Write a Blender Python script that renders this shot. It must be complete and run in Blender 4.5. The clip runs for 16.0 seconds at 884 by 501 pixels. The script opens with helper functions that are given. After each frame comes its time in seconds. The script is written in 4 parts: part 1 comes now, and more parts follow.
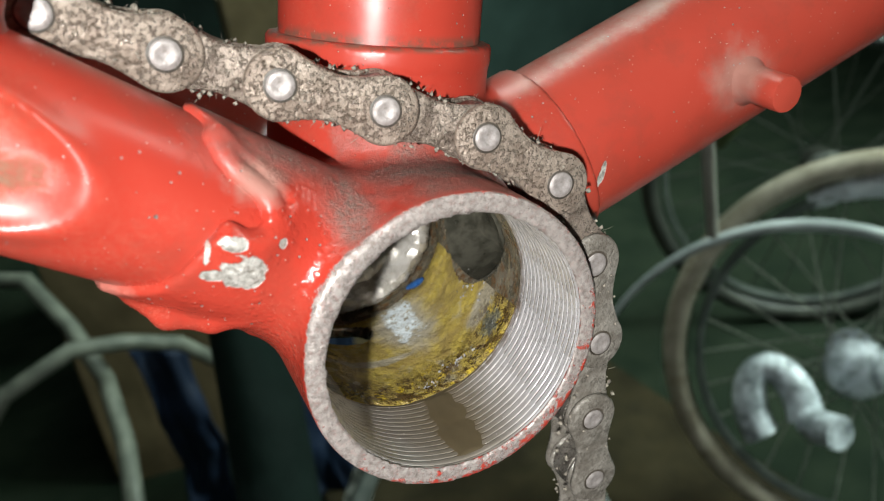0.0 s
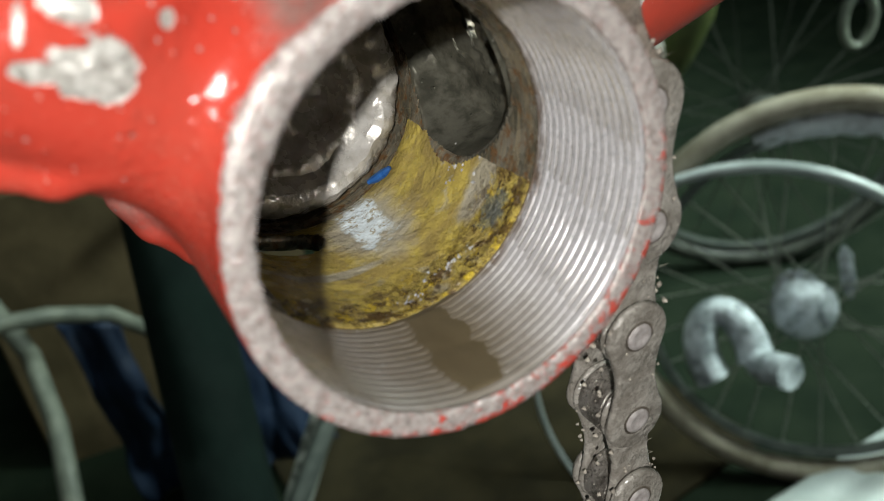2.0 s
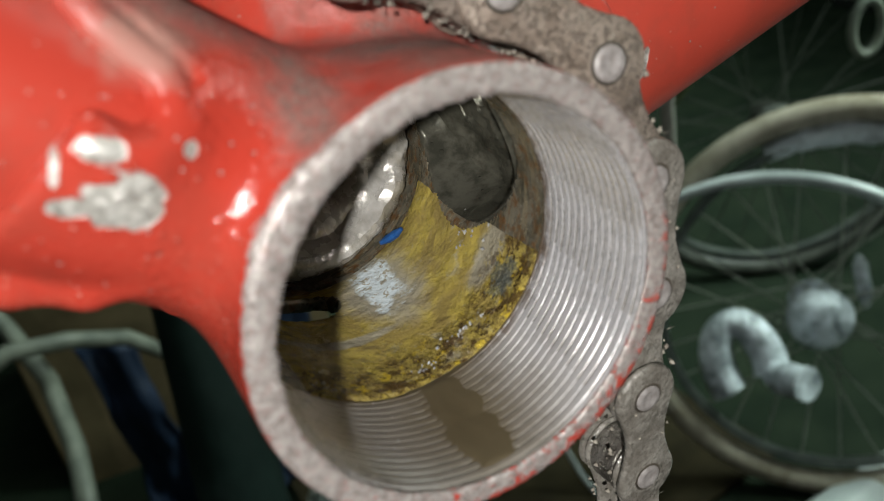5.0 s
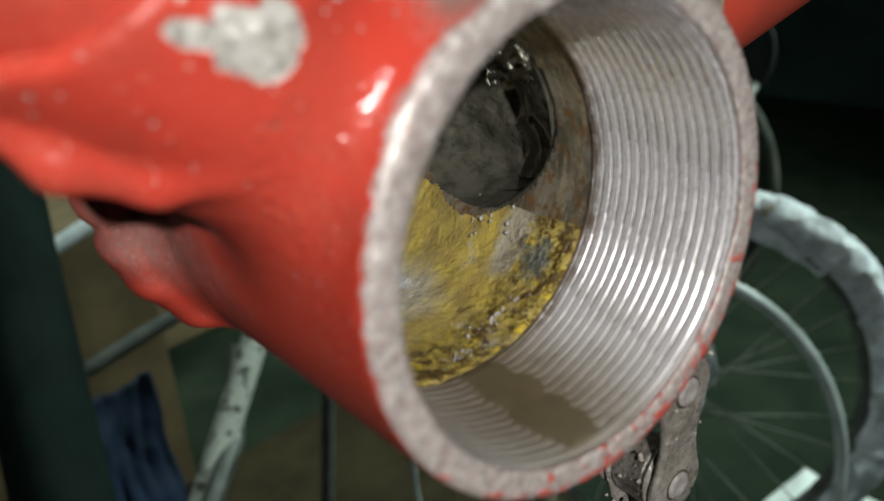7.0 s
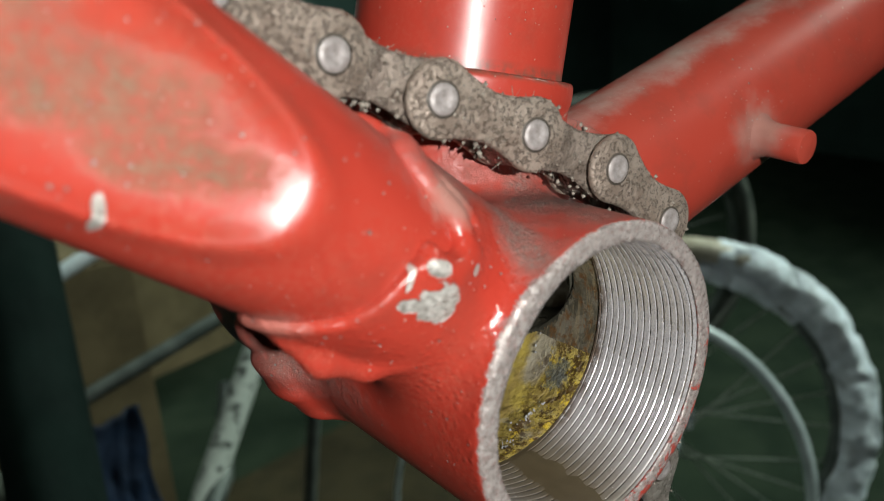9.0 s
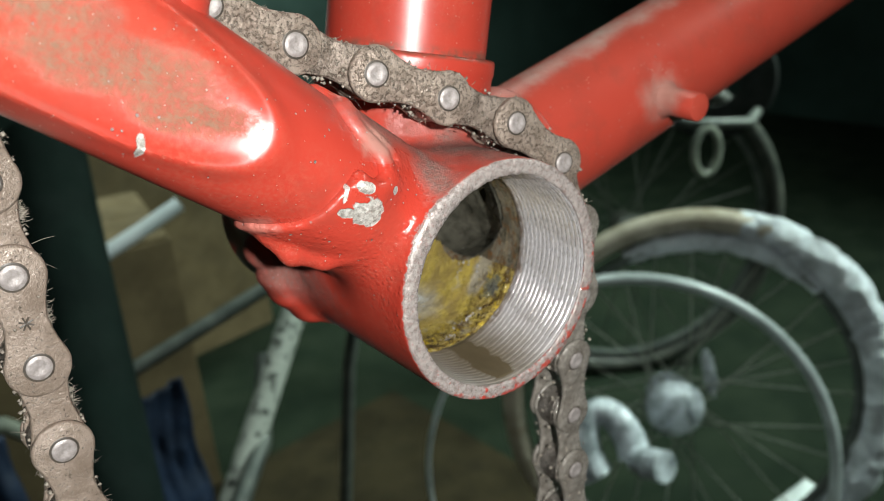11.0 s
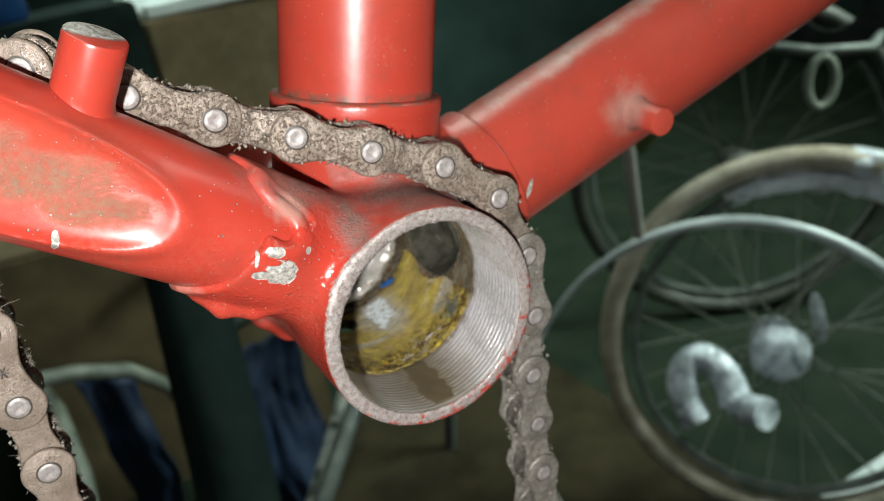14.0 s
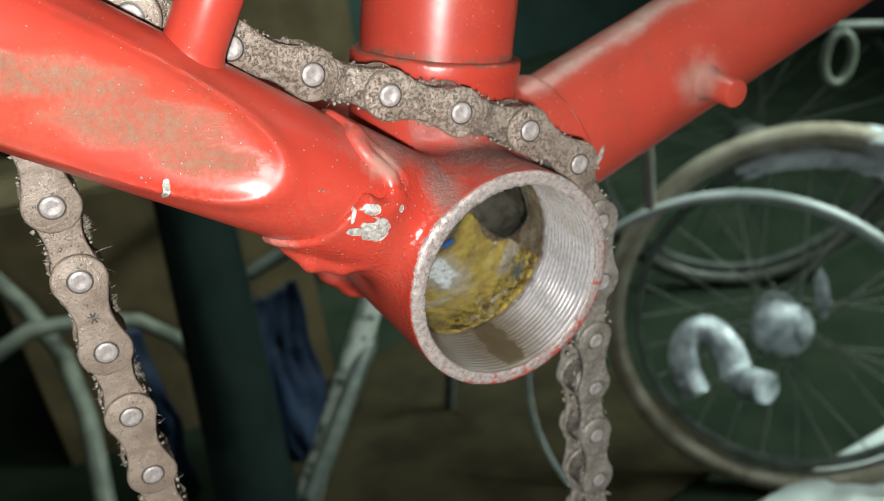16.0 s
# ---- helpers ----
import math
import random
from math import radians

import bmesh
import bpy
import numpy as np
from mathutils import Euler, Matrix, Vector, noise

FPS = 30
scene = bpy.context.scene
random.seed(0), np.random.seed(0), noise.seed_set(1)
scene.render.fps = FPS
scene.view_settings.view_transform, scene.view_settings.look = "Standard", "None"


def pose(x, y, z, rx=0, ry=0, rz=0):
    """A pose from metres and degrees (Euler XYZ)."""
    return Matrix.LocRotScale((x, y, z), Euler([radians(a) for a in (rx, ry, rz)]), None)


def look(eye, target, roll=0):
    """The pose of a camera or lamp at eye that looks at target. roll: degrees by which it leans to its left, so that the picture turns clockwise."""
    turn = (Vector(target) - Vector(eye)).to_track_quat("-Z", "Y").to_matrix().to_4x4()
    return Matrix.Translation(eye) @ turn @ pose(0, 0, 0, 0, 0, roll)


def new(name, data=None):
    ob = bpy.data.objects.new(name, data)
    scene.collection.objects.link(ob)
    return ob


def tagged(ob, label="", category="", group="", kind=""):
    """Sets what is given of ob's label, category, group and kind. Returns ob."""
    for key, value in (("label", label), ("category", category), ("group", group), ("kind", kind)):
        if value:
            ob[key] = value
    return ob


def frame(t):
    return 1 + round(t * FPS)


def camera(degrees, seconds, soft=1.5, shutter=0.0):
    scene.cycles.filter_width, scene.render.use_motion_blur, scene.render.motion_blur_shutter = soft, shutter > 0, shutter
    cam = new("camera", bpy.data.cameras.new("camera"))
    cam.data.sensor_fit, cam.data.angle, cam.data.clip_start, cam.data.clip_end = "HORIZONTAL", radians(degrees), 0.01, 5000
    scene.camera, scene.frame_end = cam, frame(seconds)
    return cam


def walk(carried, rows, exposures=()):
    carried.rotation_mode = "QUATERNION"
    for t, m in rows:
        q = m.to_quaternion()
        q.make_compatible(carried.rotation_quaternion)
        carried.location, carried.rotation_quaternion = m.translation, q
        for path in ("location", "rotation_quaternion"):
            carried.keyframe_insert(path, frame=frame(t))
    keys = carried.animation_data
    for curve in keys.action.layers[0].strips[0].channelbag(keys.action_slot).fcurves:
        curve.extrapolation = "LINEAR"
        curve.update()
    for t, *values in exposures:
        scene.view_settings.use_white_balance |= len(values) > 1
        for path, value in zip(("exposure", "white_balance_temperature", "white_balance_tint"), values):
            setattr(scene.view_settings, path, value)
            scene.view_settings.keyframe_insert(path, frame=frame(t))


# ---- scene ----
# ---- camera and its walk ----
cam = camera(57.66, 16.0, soft=0.8)
cam.data.dof.use_dof = True
cam.data.dof.focus_distance = 0.11
cam.data.dof.aperture_fstop = 29.0
PATH = [
    (0, -0.03008, -0.07848, 0.92160, 65.22, 7.93, -24.17),
    (0.5, -0.02429, -0.06015, 0.90923, 64.42, 8.38, -24.60),
    (1, -0.02498, -0.05247, 0.90256, 62.78, 8.87, -26.36),
    (1.5, -0.02429, -0.05279, 0.89696, 62.12, 8.57, -28.60),
    (2, -0.02595, -0.04926, 0.89690, 61.98, 8.04, -28.98),
    (2.5, -0.02662, -0.04022, 0.89821, 61.85, 7.86, -28.92),
    (3, -0.02534, -0.04037, 0.90205, 62.68, 8.32, -28.69),
    (3.5, -0.02790, -0.04256, 0.90574, 62.87, 9.13, -27.78),
    (4, -0.02580, -0.04527, 0.90354, 63.01, 9.30, -27.48),
    (4.2, -0.02413, -0.04985, 0.90420, 62.82, 9.26, -27.41),
    (6.3, -0.03422, -0.04264, 0.89428, 67.36, 6.31, -35.60),
    (6.5, -0.03853, -0.03790, 0.89151, 68.88, 5.34, -36.89),
    (7, -0.03973, -0.03540, 0.89141, 68.12, 4.60, -38.01),
    (7.5, -0.03939, -0.03746, 0.89070, 68.90, 3.81, -38.60),
    (8, -0.03896, -0.04019, 0.89319, 70.67, 4.21, -38.48),
    (8.5, -0.04882, -0.03968, 0.90352, 70.16, 3.92, -39.09),
    (8.7, -0.05794, -0.04356, 0.91370, 70.38, 3.03, -39.25),
    (10.8, -0.07319, -0.08681, 0.92036, 69.59, 4.53, -36.75),
    (11, -0.07393, -0.08857, 0.91983, 69.20, 4.64, -36.72),
    (11.5, -0.06598, -0.10231, 0.92732, 68.62, 7.41, -34.41),
    (12, -0.05985, -0.11347, 0.93027, 67.71, 8.91, -32.46),
    (12.5, -0.05097, -0.11685, 0.93265, 67.28, 10.40, -31.45),
    (13, -0.04289, -0.11764, 0.93222, 66.97, 11.20, -30.75),
    (13.5, -0.04131, -0.11337, 0.93552, 66.26, 9.92, -30.07),
    (14, -0.04798, -0.10762, 0.93548, 65.45, 8.97, -29.58),
    (14.5, -0.05891, -0.10611, 0.93776, 64.43, 7.63, -28.86),
    (15, -0.06620, -0.10413, 0.93596, 64.27, 6.49, -28.21),
    (15.5, -0.06643, -0.10213, 0.93316, 64.04, 6.27, -28.04),
    (16, -0.06069, -0.10180, 0.93771, 62.92, 6.91, -28.73),
]
EXPOSURES = [(0, 0.2), (0.5, 0.12), (1, 0.08), (2.0, 0.14), (3.0, -0.08), (4.2, -0.16), (6.3, -0.1), (8.0, -0.1), (8.5, -0.32), (8.7, -0.3), (10.8, 0.08), (12, 0.1), (16, 0.1)]
walk(cam, [(t, pose(*row)) for t, *row in PATH], EXPOSURES)

# ---- light ----
world = bpy.data.worlds.new("world")
scene.world = world
world.use_nodes = True
world.node_tree.nodes["Background"].inputs[0].default_value = (0.75, 0.9, 1.0, 1)
world.node_tree.nodes["Background"].inputs[1].default_value = 0.045


def lamp(name, kind, power, colour, m, **more):
    data = bpy.data.lights.new(name, kind)
    data.energy, data.color = power, colour
    for key, value in more.items():
        if key == "soft":
            data.shadow_soft_size = value
        if key == "size":
            data.shape, data.size, data.size_y = "RECTANGLE", value[0], value[1]
    ob = new(name, data)
    ob.matrix_world = m
    return ob


FLASH = (-0.084, -0.162, 0.945)
lamp("torch_light", "POINT", 3.15, (0.98, 1.0, 0.97), pose(*FLASH), soft=0.003)
# Added area fills that brighten the background; no fixtures belong to them.
for power, eye, target, spread, size in ((15.5, (2.5, -0.25, 2.35), (1.1, 0.8, 0.2), 62, (0.9, 0.3)), (24.0, (0.8, 2.1, 2.4), (0.8, 2.5, 1.0), 105, (0.9, 0.3)), (10.5, (0.3, 0.9, 2.5), (0.25, 0.95, 0), 170, (1.2, 0.3))):
    ceiling = lamp("fill_light", "AREA", power, (0.82, 1.0, 0.9), look(eye, target), size=size)
    ceiling.data.spread = radians(spread)
# ---- materials ----
class Nodes:
    """A short way to wire a material."""

    def __init__(self, name):
        self.mat = bpy.data.materials.new(name)
        self.mat.use_nodes = True
        self.tree = self.mat.node_tree
        self.bsdf = self.tree.nodes["Principled BSDF"]
        self.place = self.tree.nodes.new("ShaderNodeTexCoord").outputs["Object"]

    def link(self, value, socket):
        if isinstance(value, bpy.types.NodeSocket):
            self.tree.links.new(value, socket)
        elif isinstance(value, (tuple, list)) and len(value) == 3 and socket.type == "RGBA":
            socket.default_value = (*value, 1)
        else:
            socket.default_value = value

    def noise(self, size, detail=3.0, rough=0.55, warp=0.0, stretch=None):
        """Noise whose grains are about size metres across."""
        n = self.tree.nodes.new("ShaderNodeTexNoise")
        n.inputs["Scale"].default_value = 1 / size
        n.inputs["Detail"].default_value = detail
        n.inputs["Roughness"].default_value = rough
        n.inputs["Distortion"].default_value = warp
        place = self.place
        if stretch:
            mp = self.tree.nodes.new("ShaderNodeMapping")
            mp.inputs["Scale"].default_value = stretch
            self.link(self.place, mp.inputs["Vector"])
            place = mp.outputs[0]
        self.link(place, n.inputs["Vector"])
        return n.outputs["Fac"]

    def cells(self, size):
        n = self.tree.nodes.new("ShaderNodeTexVoronoi")
        n.inputs["Scale"].default_value = 1 / size
        self.link(self.place, n.inputs["Vector"])
        return n.outputs["Distance"]

    def span(self, value, lo, hi, a=0.0, b=1.0):
        n = self.tree.nodes.new("ShaderNodeMapRange")
        n.interpolation_type = "SMOOTHSTEP"
        for key, v in (("Value", value), ("From Min", lo), ("From Max", hi), ("To Min", a), ("To Max", b)):
            self.link(v, n.inputs[key])
        return n.outputs["Result"]

    def op(self, kind, a, b=0.0):
        n = self.tree.nodes.new("ShaderNodeMath")
        n.operation = kind
        self.link(a, n.inputs[0])
        self.link(b, n.inputs[1])
        return n.outputs[0]

    def mix(self, fac, a, b):
        n = self.tree.nodes.new("ShaderNodeMix")
        n.data_type = "RGBA"
        self.link(fac, n.inputs[0])
        self.link(a, n.inputs[6])
        self.link(b, n.inputs[7])
        return n.outputs[2]

    def blend(self, fac, a, b):
        n = self.tree.nodes.new("ShaderNodeMix")
        self.link(fac, n.inputs[0])
        self.link(a, n.inputs[2])
        self.link(b, n.inputs[3])
        return n.outputs[0]

    def axis(self, which):
        n = self.tree.nodes.new("ShaderNodeSeparateXYZ")
        self.link(self.place, n.inputs[0])
        return n.outputs[which]

    def patch(self, centre, radii, ragged=0.4, grain=0.0015, edge=0.15):
        """1 inside an uneven patch round centre (mm), 0 outside."""
        mp = self.tree.nodes.new("ShaderNodeMapping")
        mp.vector_type = "TEXTURE"
        mp.inputs["Location"].default_value = [c * 0.001 for c in centre]
        mp.inputs["Scale"].default_value = [r * 0.001 for r in radii]
        self.link(self.place, mp.inputs["Vector"])
        ln = self.tree.nodes.new("ShaderNodeVectorMath")
        ln.operation = "LENGTH"
        self.link(mp.outputs[0], ln.inputs[0])
        d = self.op("ADD", ln.outputs["Value"], self.op("MULTIPLY", self.op("SUBTRACT", self.noise(grain, 4.0, 0.65), 0.5), ragged * 2))
        return self.span(d, 1 - edge, 1 + edge, 1.0, 0.0)

    def most(self, *values):
        out = values[0]
        for v in values[1:]:
            out = self.op("MAXIMUM", out, v)
        return out

    def done(self, colour, rough, metal=0.0, bump=None, depth=0.0001, strength=1.0, coat=0.0, sheen=None):
        self.link(colour, self.bsdf.inputs["Base Color"])
        self.link(rough, self.bsdf.inputs["Roughness"])
        self.link(metal, self.bsdf.inputs["Metallic"])
        if coat:
            self.bsdf.inputs["Coat Weight"].default_value = coat
            self.bsdf.inputs["Coat Roughness"].default_value = 0.12
        if bump is not None:
            n = self.tree.nodes.new("ShaderNodeBump")
            n.inputs["Distance"].default_value = depth
            n.inputs["Strength"].default_value = strength
            self.link(bump, n.inputs["Height"])
            self.link(n.outputs[0], self.bsdf.inputs["Normal"])
        return self.mat


def paint():
    n = Nodes("chipped_red_paint")
    tone = n.mix(n.noise(0.012, 3), (0.375, 0.03, 0.018), (0.455, 0.05, 0.031))
    fine = n.span(n.noise(0.0006, 3, 0.75), 0.35, 0.75)
    dust = n.op("MULTIPLY", n.span(n.noise(0.02, 5, 0.6), 0.4, 0.7), fine)
    haze = n.op("MULTIPLY", n.op("MAXIMUM", n.span(n.axis(0), 0.005, 0.03), n.op("MULTIPLY", n.span(n.axis(2), 0.026, 0.06, 0.0, 0.8), n.span(n.axis(0), -0.036, -0.026))), n.span(n.noise(0.03, 4), 0.25, 0.7, 0.25, 0.55))
    col = n.mix(n.op("MAXIMUM", n.op("MULTIPLY", dust, 0.22), n.op("MULTIPLY", haze, 0.24)), tone, (0.42, 0.19, 0.12))
    # dried mud in the hollow of the chainstay and grime in the corners of the lug
    streak = n.span(n.noise(0.003, 5, 0.7, 0.6, (0.45, 1, 1.3)), 0.46, 0.6)
    mud = n.most(n.patch((-61, 1, 18.8), (11, 9, 3.4), 0.6, 0.005, 0.4), n.patch((-73, 0, 23), (11, 9, 2.8), 0.6, 0.006, 0.4), n.patch((-54, 1, 15.6), (7, 9, 2.6), 0.6, 0.005, 0.4))
    hollow = n.patch((-76, 0, 21), (27, 9, 6.5), 0.3, 0.008, 0.5)
    mud = n.op("MULTIPLY", mud, n.op("ADD", n.op("MULTIPLY", streak, 0.3), n.span(n.noise(0.0009, 5, 0.75), 0.38, 0.62, 0.3, 0.8)))
    col = n.mix(n.op("MULTIPLY", hollow, 0.12), col, (0.3, 0.13, 0.07))
    grime = n.most(n.patch((-15.6, 4.5, 17.0), (2.4, 9, 6.0), 1.2, 0.003, 0.9), n.patch((-7, 11, 20), (13, 8, 3.2), 1.2, 0.004, 0.95),
                   n.op("MULTIPLY", n.patch((-23, 9, 19.5), (8, 6, 2.0), 1.2, 0.003, 0.95), 0.8))
    grime = n.most(grime, n.op("MULTIPLY", n.patch((-18, 38, -10), (6, 12, 3.6), 1.1, 0.003, 0.9), 0.75))
    grime = n.op("MULTIPLY", grime, n.span(n.noise(0.0006, 4, 0.75), 0.32, 0.6, 0.6, 1.0))
    pale = n.most(n.patch((-26.6, 2.5, 17.0), (3.2, 5, 2.2), 0.6, 0.002, 0.5), n.patch((50.6, 19.8, 38.8), (5.0, 4, 4.6), 0.9, 0.004, 0.7),
                  n.op("MULTIPLY", n.patch((-40, 8, 2.6), (2.0, 8, 1.6), 1.0, 0.002, 0.6), 0.6))
    col = n.mix(mud, col, n.mix(n.noise(0.001, 4), (0.2, 0.105, 0.068), (0.31, 0.185, 0.125)))
    col = n.mix(n.op("MULTIPLY", grime, 0.97), col, n.mix(n.noise(0.0008, 3), (0.11, 0.085, 0.072), (0.29, 0.24, 0.21)))
    col = n.mix(n.op("MULTIPLY", pale, 0.6), col, (0.33, 0.235, 0.19))
    # dust and a painted edge highlight along the down tube's top, and dirt caught at the seat lug's edge
    above = n.op("SUBTRACT", n.op("MULTIPLY", n.axis(2), 0.799), n.op("MULTIPLY", n.axis(0), 0.601))
    dusty_highlight = n.op("MULTIPLY", n.span(n.op("ADD", above, n.op("MULTIPLY", n.noise(0.006, 4, 0.7), 0.004)), 0.0142, 0.0168), n.span(n.axis(0), 0.012, 0.024))
    col = n.mix(n.op("MULTIPLY", dusty_highlight, 0.7), col, (0.46, 0.38, 0.33))
    up = n.op("SUBTRACT", n.op("MULTIPLY", n.axis(2), 0.988), n.op("MULTIPLY", n.axis(0), 0.156))
    seam = n.op("MULTIPLY", n.op("MULTIPLY", n.span(up, 0.0326, 0.0334), n.span(up, 0.0338, 0.0352, 1.0, 0.0)), n.span(n.op("ABSOLUTE", n.axis(0)), 0.02, 0.024, 1.0, 0.0))
    seam = n.op("MULTIPLY", seam, n.span(n.noise(0.003, 4, 0.7), 0.36, 0.56))
    col = n.mix(n.op("MULTIPLY", seam, 0.8), col, (0.1, 0.07, 0.05))
    # bare patches and small chips down to pale primer
    hole = n.patch((-29.2, 1.5, 9.1), (1.4, 4, 0.55), 0.6, 0.001, 0.1)
    scar = n.op("SUBTRACT", n.most(n.patch((-27.4, 1.5, 7.6), (2.5, 6, 2.25), 0.5, 0.0019, 0.06), n.patch((-29.1, 1.5, 10.8), (1.5, 6, 0.95), 0.45, 0.0017, 0.08), n.patch((-30.4, 1.5, 6.9), (1.4, 6, 0.7), 0.45, 0.0015, 0.08)), hole)
    chip = n.most(scar, n.patch((-31.5, 1.5, 9.3), (0.3, 4, 1.3), 0.5, 0.001, 0.1), n.patch((-58.1, 2, 10.8), (0.5, 4, 1.5), 0.5, 0.001, 0.1), n.patch((-64.5, 2, 6.9), (0.5, 5, 0.5), 0.5, 0.001, 0.1),
                  n.patch((-23.7, 1, 11.0), (0.5, 4, 0.6), 0.5, 0.001, 0.1), n.patch((29.3, 19, 20), (0.6, 3, 2.2), 0.7, 0.001, 0.1),
                  n.patch((-54.3, 5.4, 38.6), (7, 7, 1.6), 0.15, 0.001, 0.1))
    dots = n.op("MULTIPLY", n.span(n.op("ADD", n.cells(0.0011), n.op("MULTIPLY", n.noise(0.0006, 2), 0.2)), 0.16, 0.2, 1.0, 0.0), n.span(n.noise(0.004, 3, 0.7), 0.43, 0.5))
    col = n.mix(n.op("MULTIPLY", n.span(n.noise(0.009, 5, 0.7), 0.48, 0.66), 0.22), col, (0.16, 0.05, 0.035))
    col = n.mix(n.op("MULTIPLY", dots, 0.75), col, (0.55, 0.42, 0.36))
    zone = n.most(n.patch((-21, 1, 3), (9, 8, 17), 0.6, 0.004, 0.5), n.patch((-35, 5, 1), (10, 9, 4), 0.6, 0.004, 0.5))
    specks = n.op("MULTIPLY", n.span(n.op("ADD", n.cells(0.0017), n.op("MULTIPLY", n.noise(0.0009, 2), 0.22)), 0.18, 0.22, 1.0, 0.0), n.op("MAXIMUM", n.span(n.noise(0.007, 3, 0.6), 0.51, 0.6), zone))
    # the rim of the shell, scraped to bare metal
    near = n.patch((0, 0, 0), (20.8, 9, 20.8), 0.02, 0.002, 0.02)
    rim = n.op("MULTIPLY", n.span(n.op("ADD", n.axis(1), n.op("MULTIPLY", n.noise(0.0013, 5, 0.75), 0.0022)), 0.0014, 0.0018, 1.0, 0.0), near)
    tilt = n.op("MULTIPLY", n.op("SUBTRACT", n.axis(2), n.axis(0)), 5.0)
    tilt = n.op("ADD", tilt, n.op("MULTIPLY", n.patch((0, 0, 0), (18.7, 40, 18.7), 0.06, 0.0015, 0.03), 0.1))
    left = n.op("MULTIPLY", rim, n.op("MULTIPLY", n.span(n.op("ADD", n.noise(0.0017, 5, 0.75), tilt), 0.36, 0.46), n.span(n.noise(0.0007, 4, 0.7), 0.34, 0.5, 0.85, 1.0)))
    worn = n.most(chip, specks, left)
    metal = n.mix(n.span(n.noise(0.0009, 5, 0.75), 0.34, 0.64), (0.225, 0.185, 0.17), (0.445, 0.395, 0.37))
    metal = n.mix(chip, metal, n.mix(n.span(n.noise(0.0011, 5, 0.7), 0.36, 0.6), (0.29, 0.262, 0.23), (0.62, 0.585, 0.54)))
    col = n.mix(worn, col, metal)
    rough = n.blend(n.most(mud, grime, pale), n.blend(n.most(dust, haze), n.blend(zone, 0.32, 0.18), 0.42), 0.75)
    rough = n.blend(n.op("MULTIPLY", hollow, 0.7), rough, 0.24)
    rough = n.blend(worn, rough, n.span(n.noise(0.0008, 3), 0.35, 0.65, 0.22, 0.5))
    crumbly = n.op("MULTIPLY", n.noise(0.00045, 4, 0.75), n.most(n.op("MULTIPLY", mud, 0.35), grime, n.op("MULTIPLY", worn, 0.22)))
    bumps = n.op("ADD", n.op("MULTIPLY", n.span(n.cells(0.0011), 0.2, 0.45, 1.0, 0.0), 0.45), n.noise(0.0009, 3, 0.7))
    bumps = n.op("MULTIPLY", bumps, n.op("MULTIPLY", zone, 0.45))
    height = n.op("SUBTRACT", n.op("ADD", n.op("ADD", n.op("MULTIPLY", n.noise(0.006, 2), 0.3), bumps), n.op("MULTIPLY", crumbly, 1.6)), n.op("MULTIPLY", n.op("SUBTRACT", worn, dots), 0.6))
    n.link(n.span(n.most(mud, grime, n.op("MULTIPLY", hollow, 0.5)), 0.05, 0.6, 0.5, 0.12), n.bsdf.inputs["Specular IOR Level"])
    return n.done(col, rough, n.op("MULTIPLY", worn, 0.3), height, 0.00025, 0.9)


def bore_steel():
    n = Nodes("greasy_bore")
    base = n.mix(n.span(n.noise(0.004, 4, 0.6), 0.35, 0.65), (0.09, 0.08, 0.055), (0.22, 0.195, 0.15))
    base = n.mix(n.op("MULTIPLY", n.span(n.noise(0.003, 4, 0.7, 0, (0.5, 4, 0.5)), 0.48, 0.6), 0.7), base, (0.3, 0.24, 0.15))
    rust = n.span(n.noise(0.0015, 5, 0.7), 0.48, 0.64)
    col = n.mix(rust, base, (0.18, 0.09, 0.035))
    return n.done(col, n.span(n.noise(0.002, 3), 0.3, 0.7, 0.12, 0.38), 0.4, n.noise(0.0013, 4, 0.65), 0.0003, 0.8)


def tube_inside():
    n = Nodes("oily_tube_inside")
    col = n.mix(n.span(n.noise(0.003, 4, 0.65), 0.35, 0.65), (0.06, 0.057, 0.043), (0.135, 0.126, 0.098))
    return n.done(col, n.span(n.noise(0.002, 3), 0.3, 0.7, 0.08, 0.25), 0.5, n.op("ADD", n.noise(0.004, 4, 0.6), n.op("MULTIPLY", n.span(n.op("ADD", n.cells(0.0011), n.noise(0.003, 2)), 0.5, 0.62, 1.0, 0.0), 0.5)), 0.0002, 1.0)


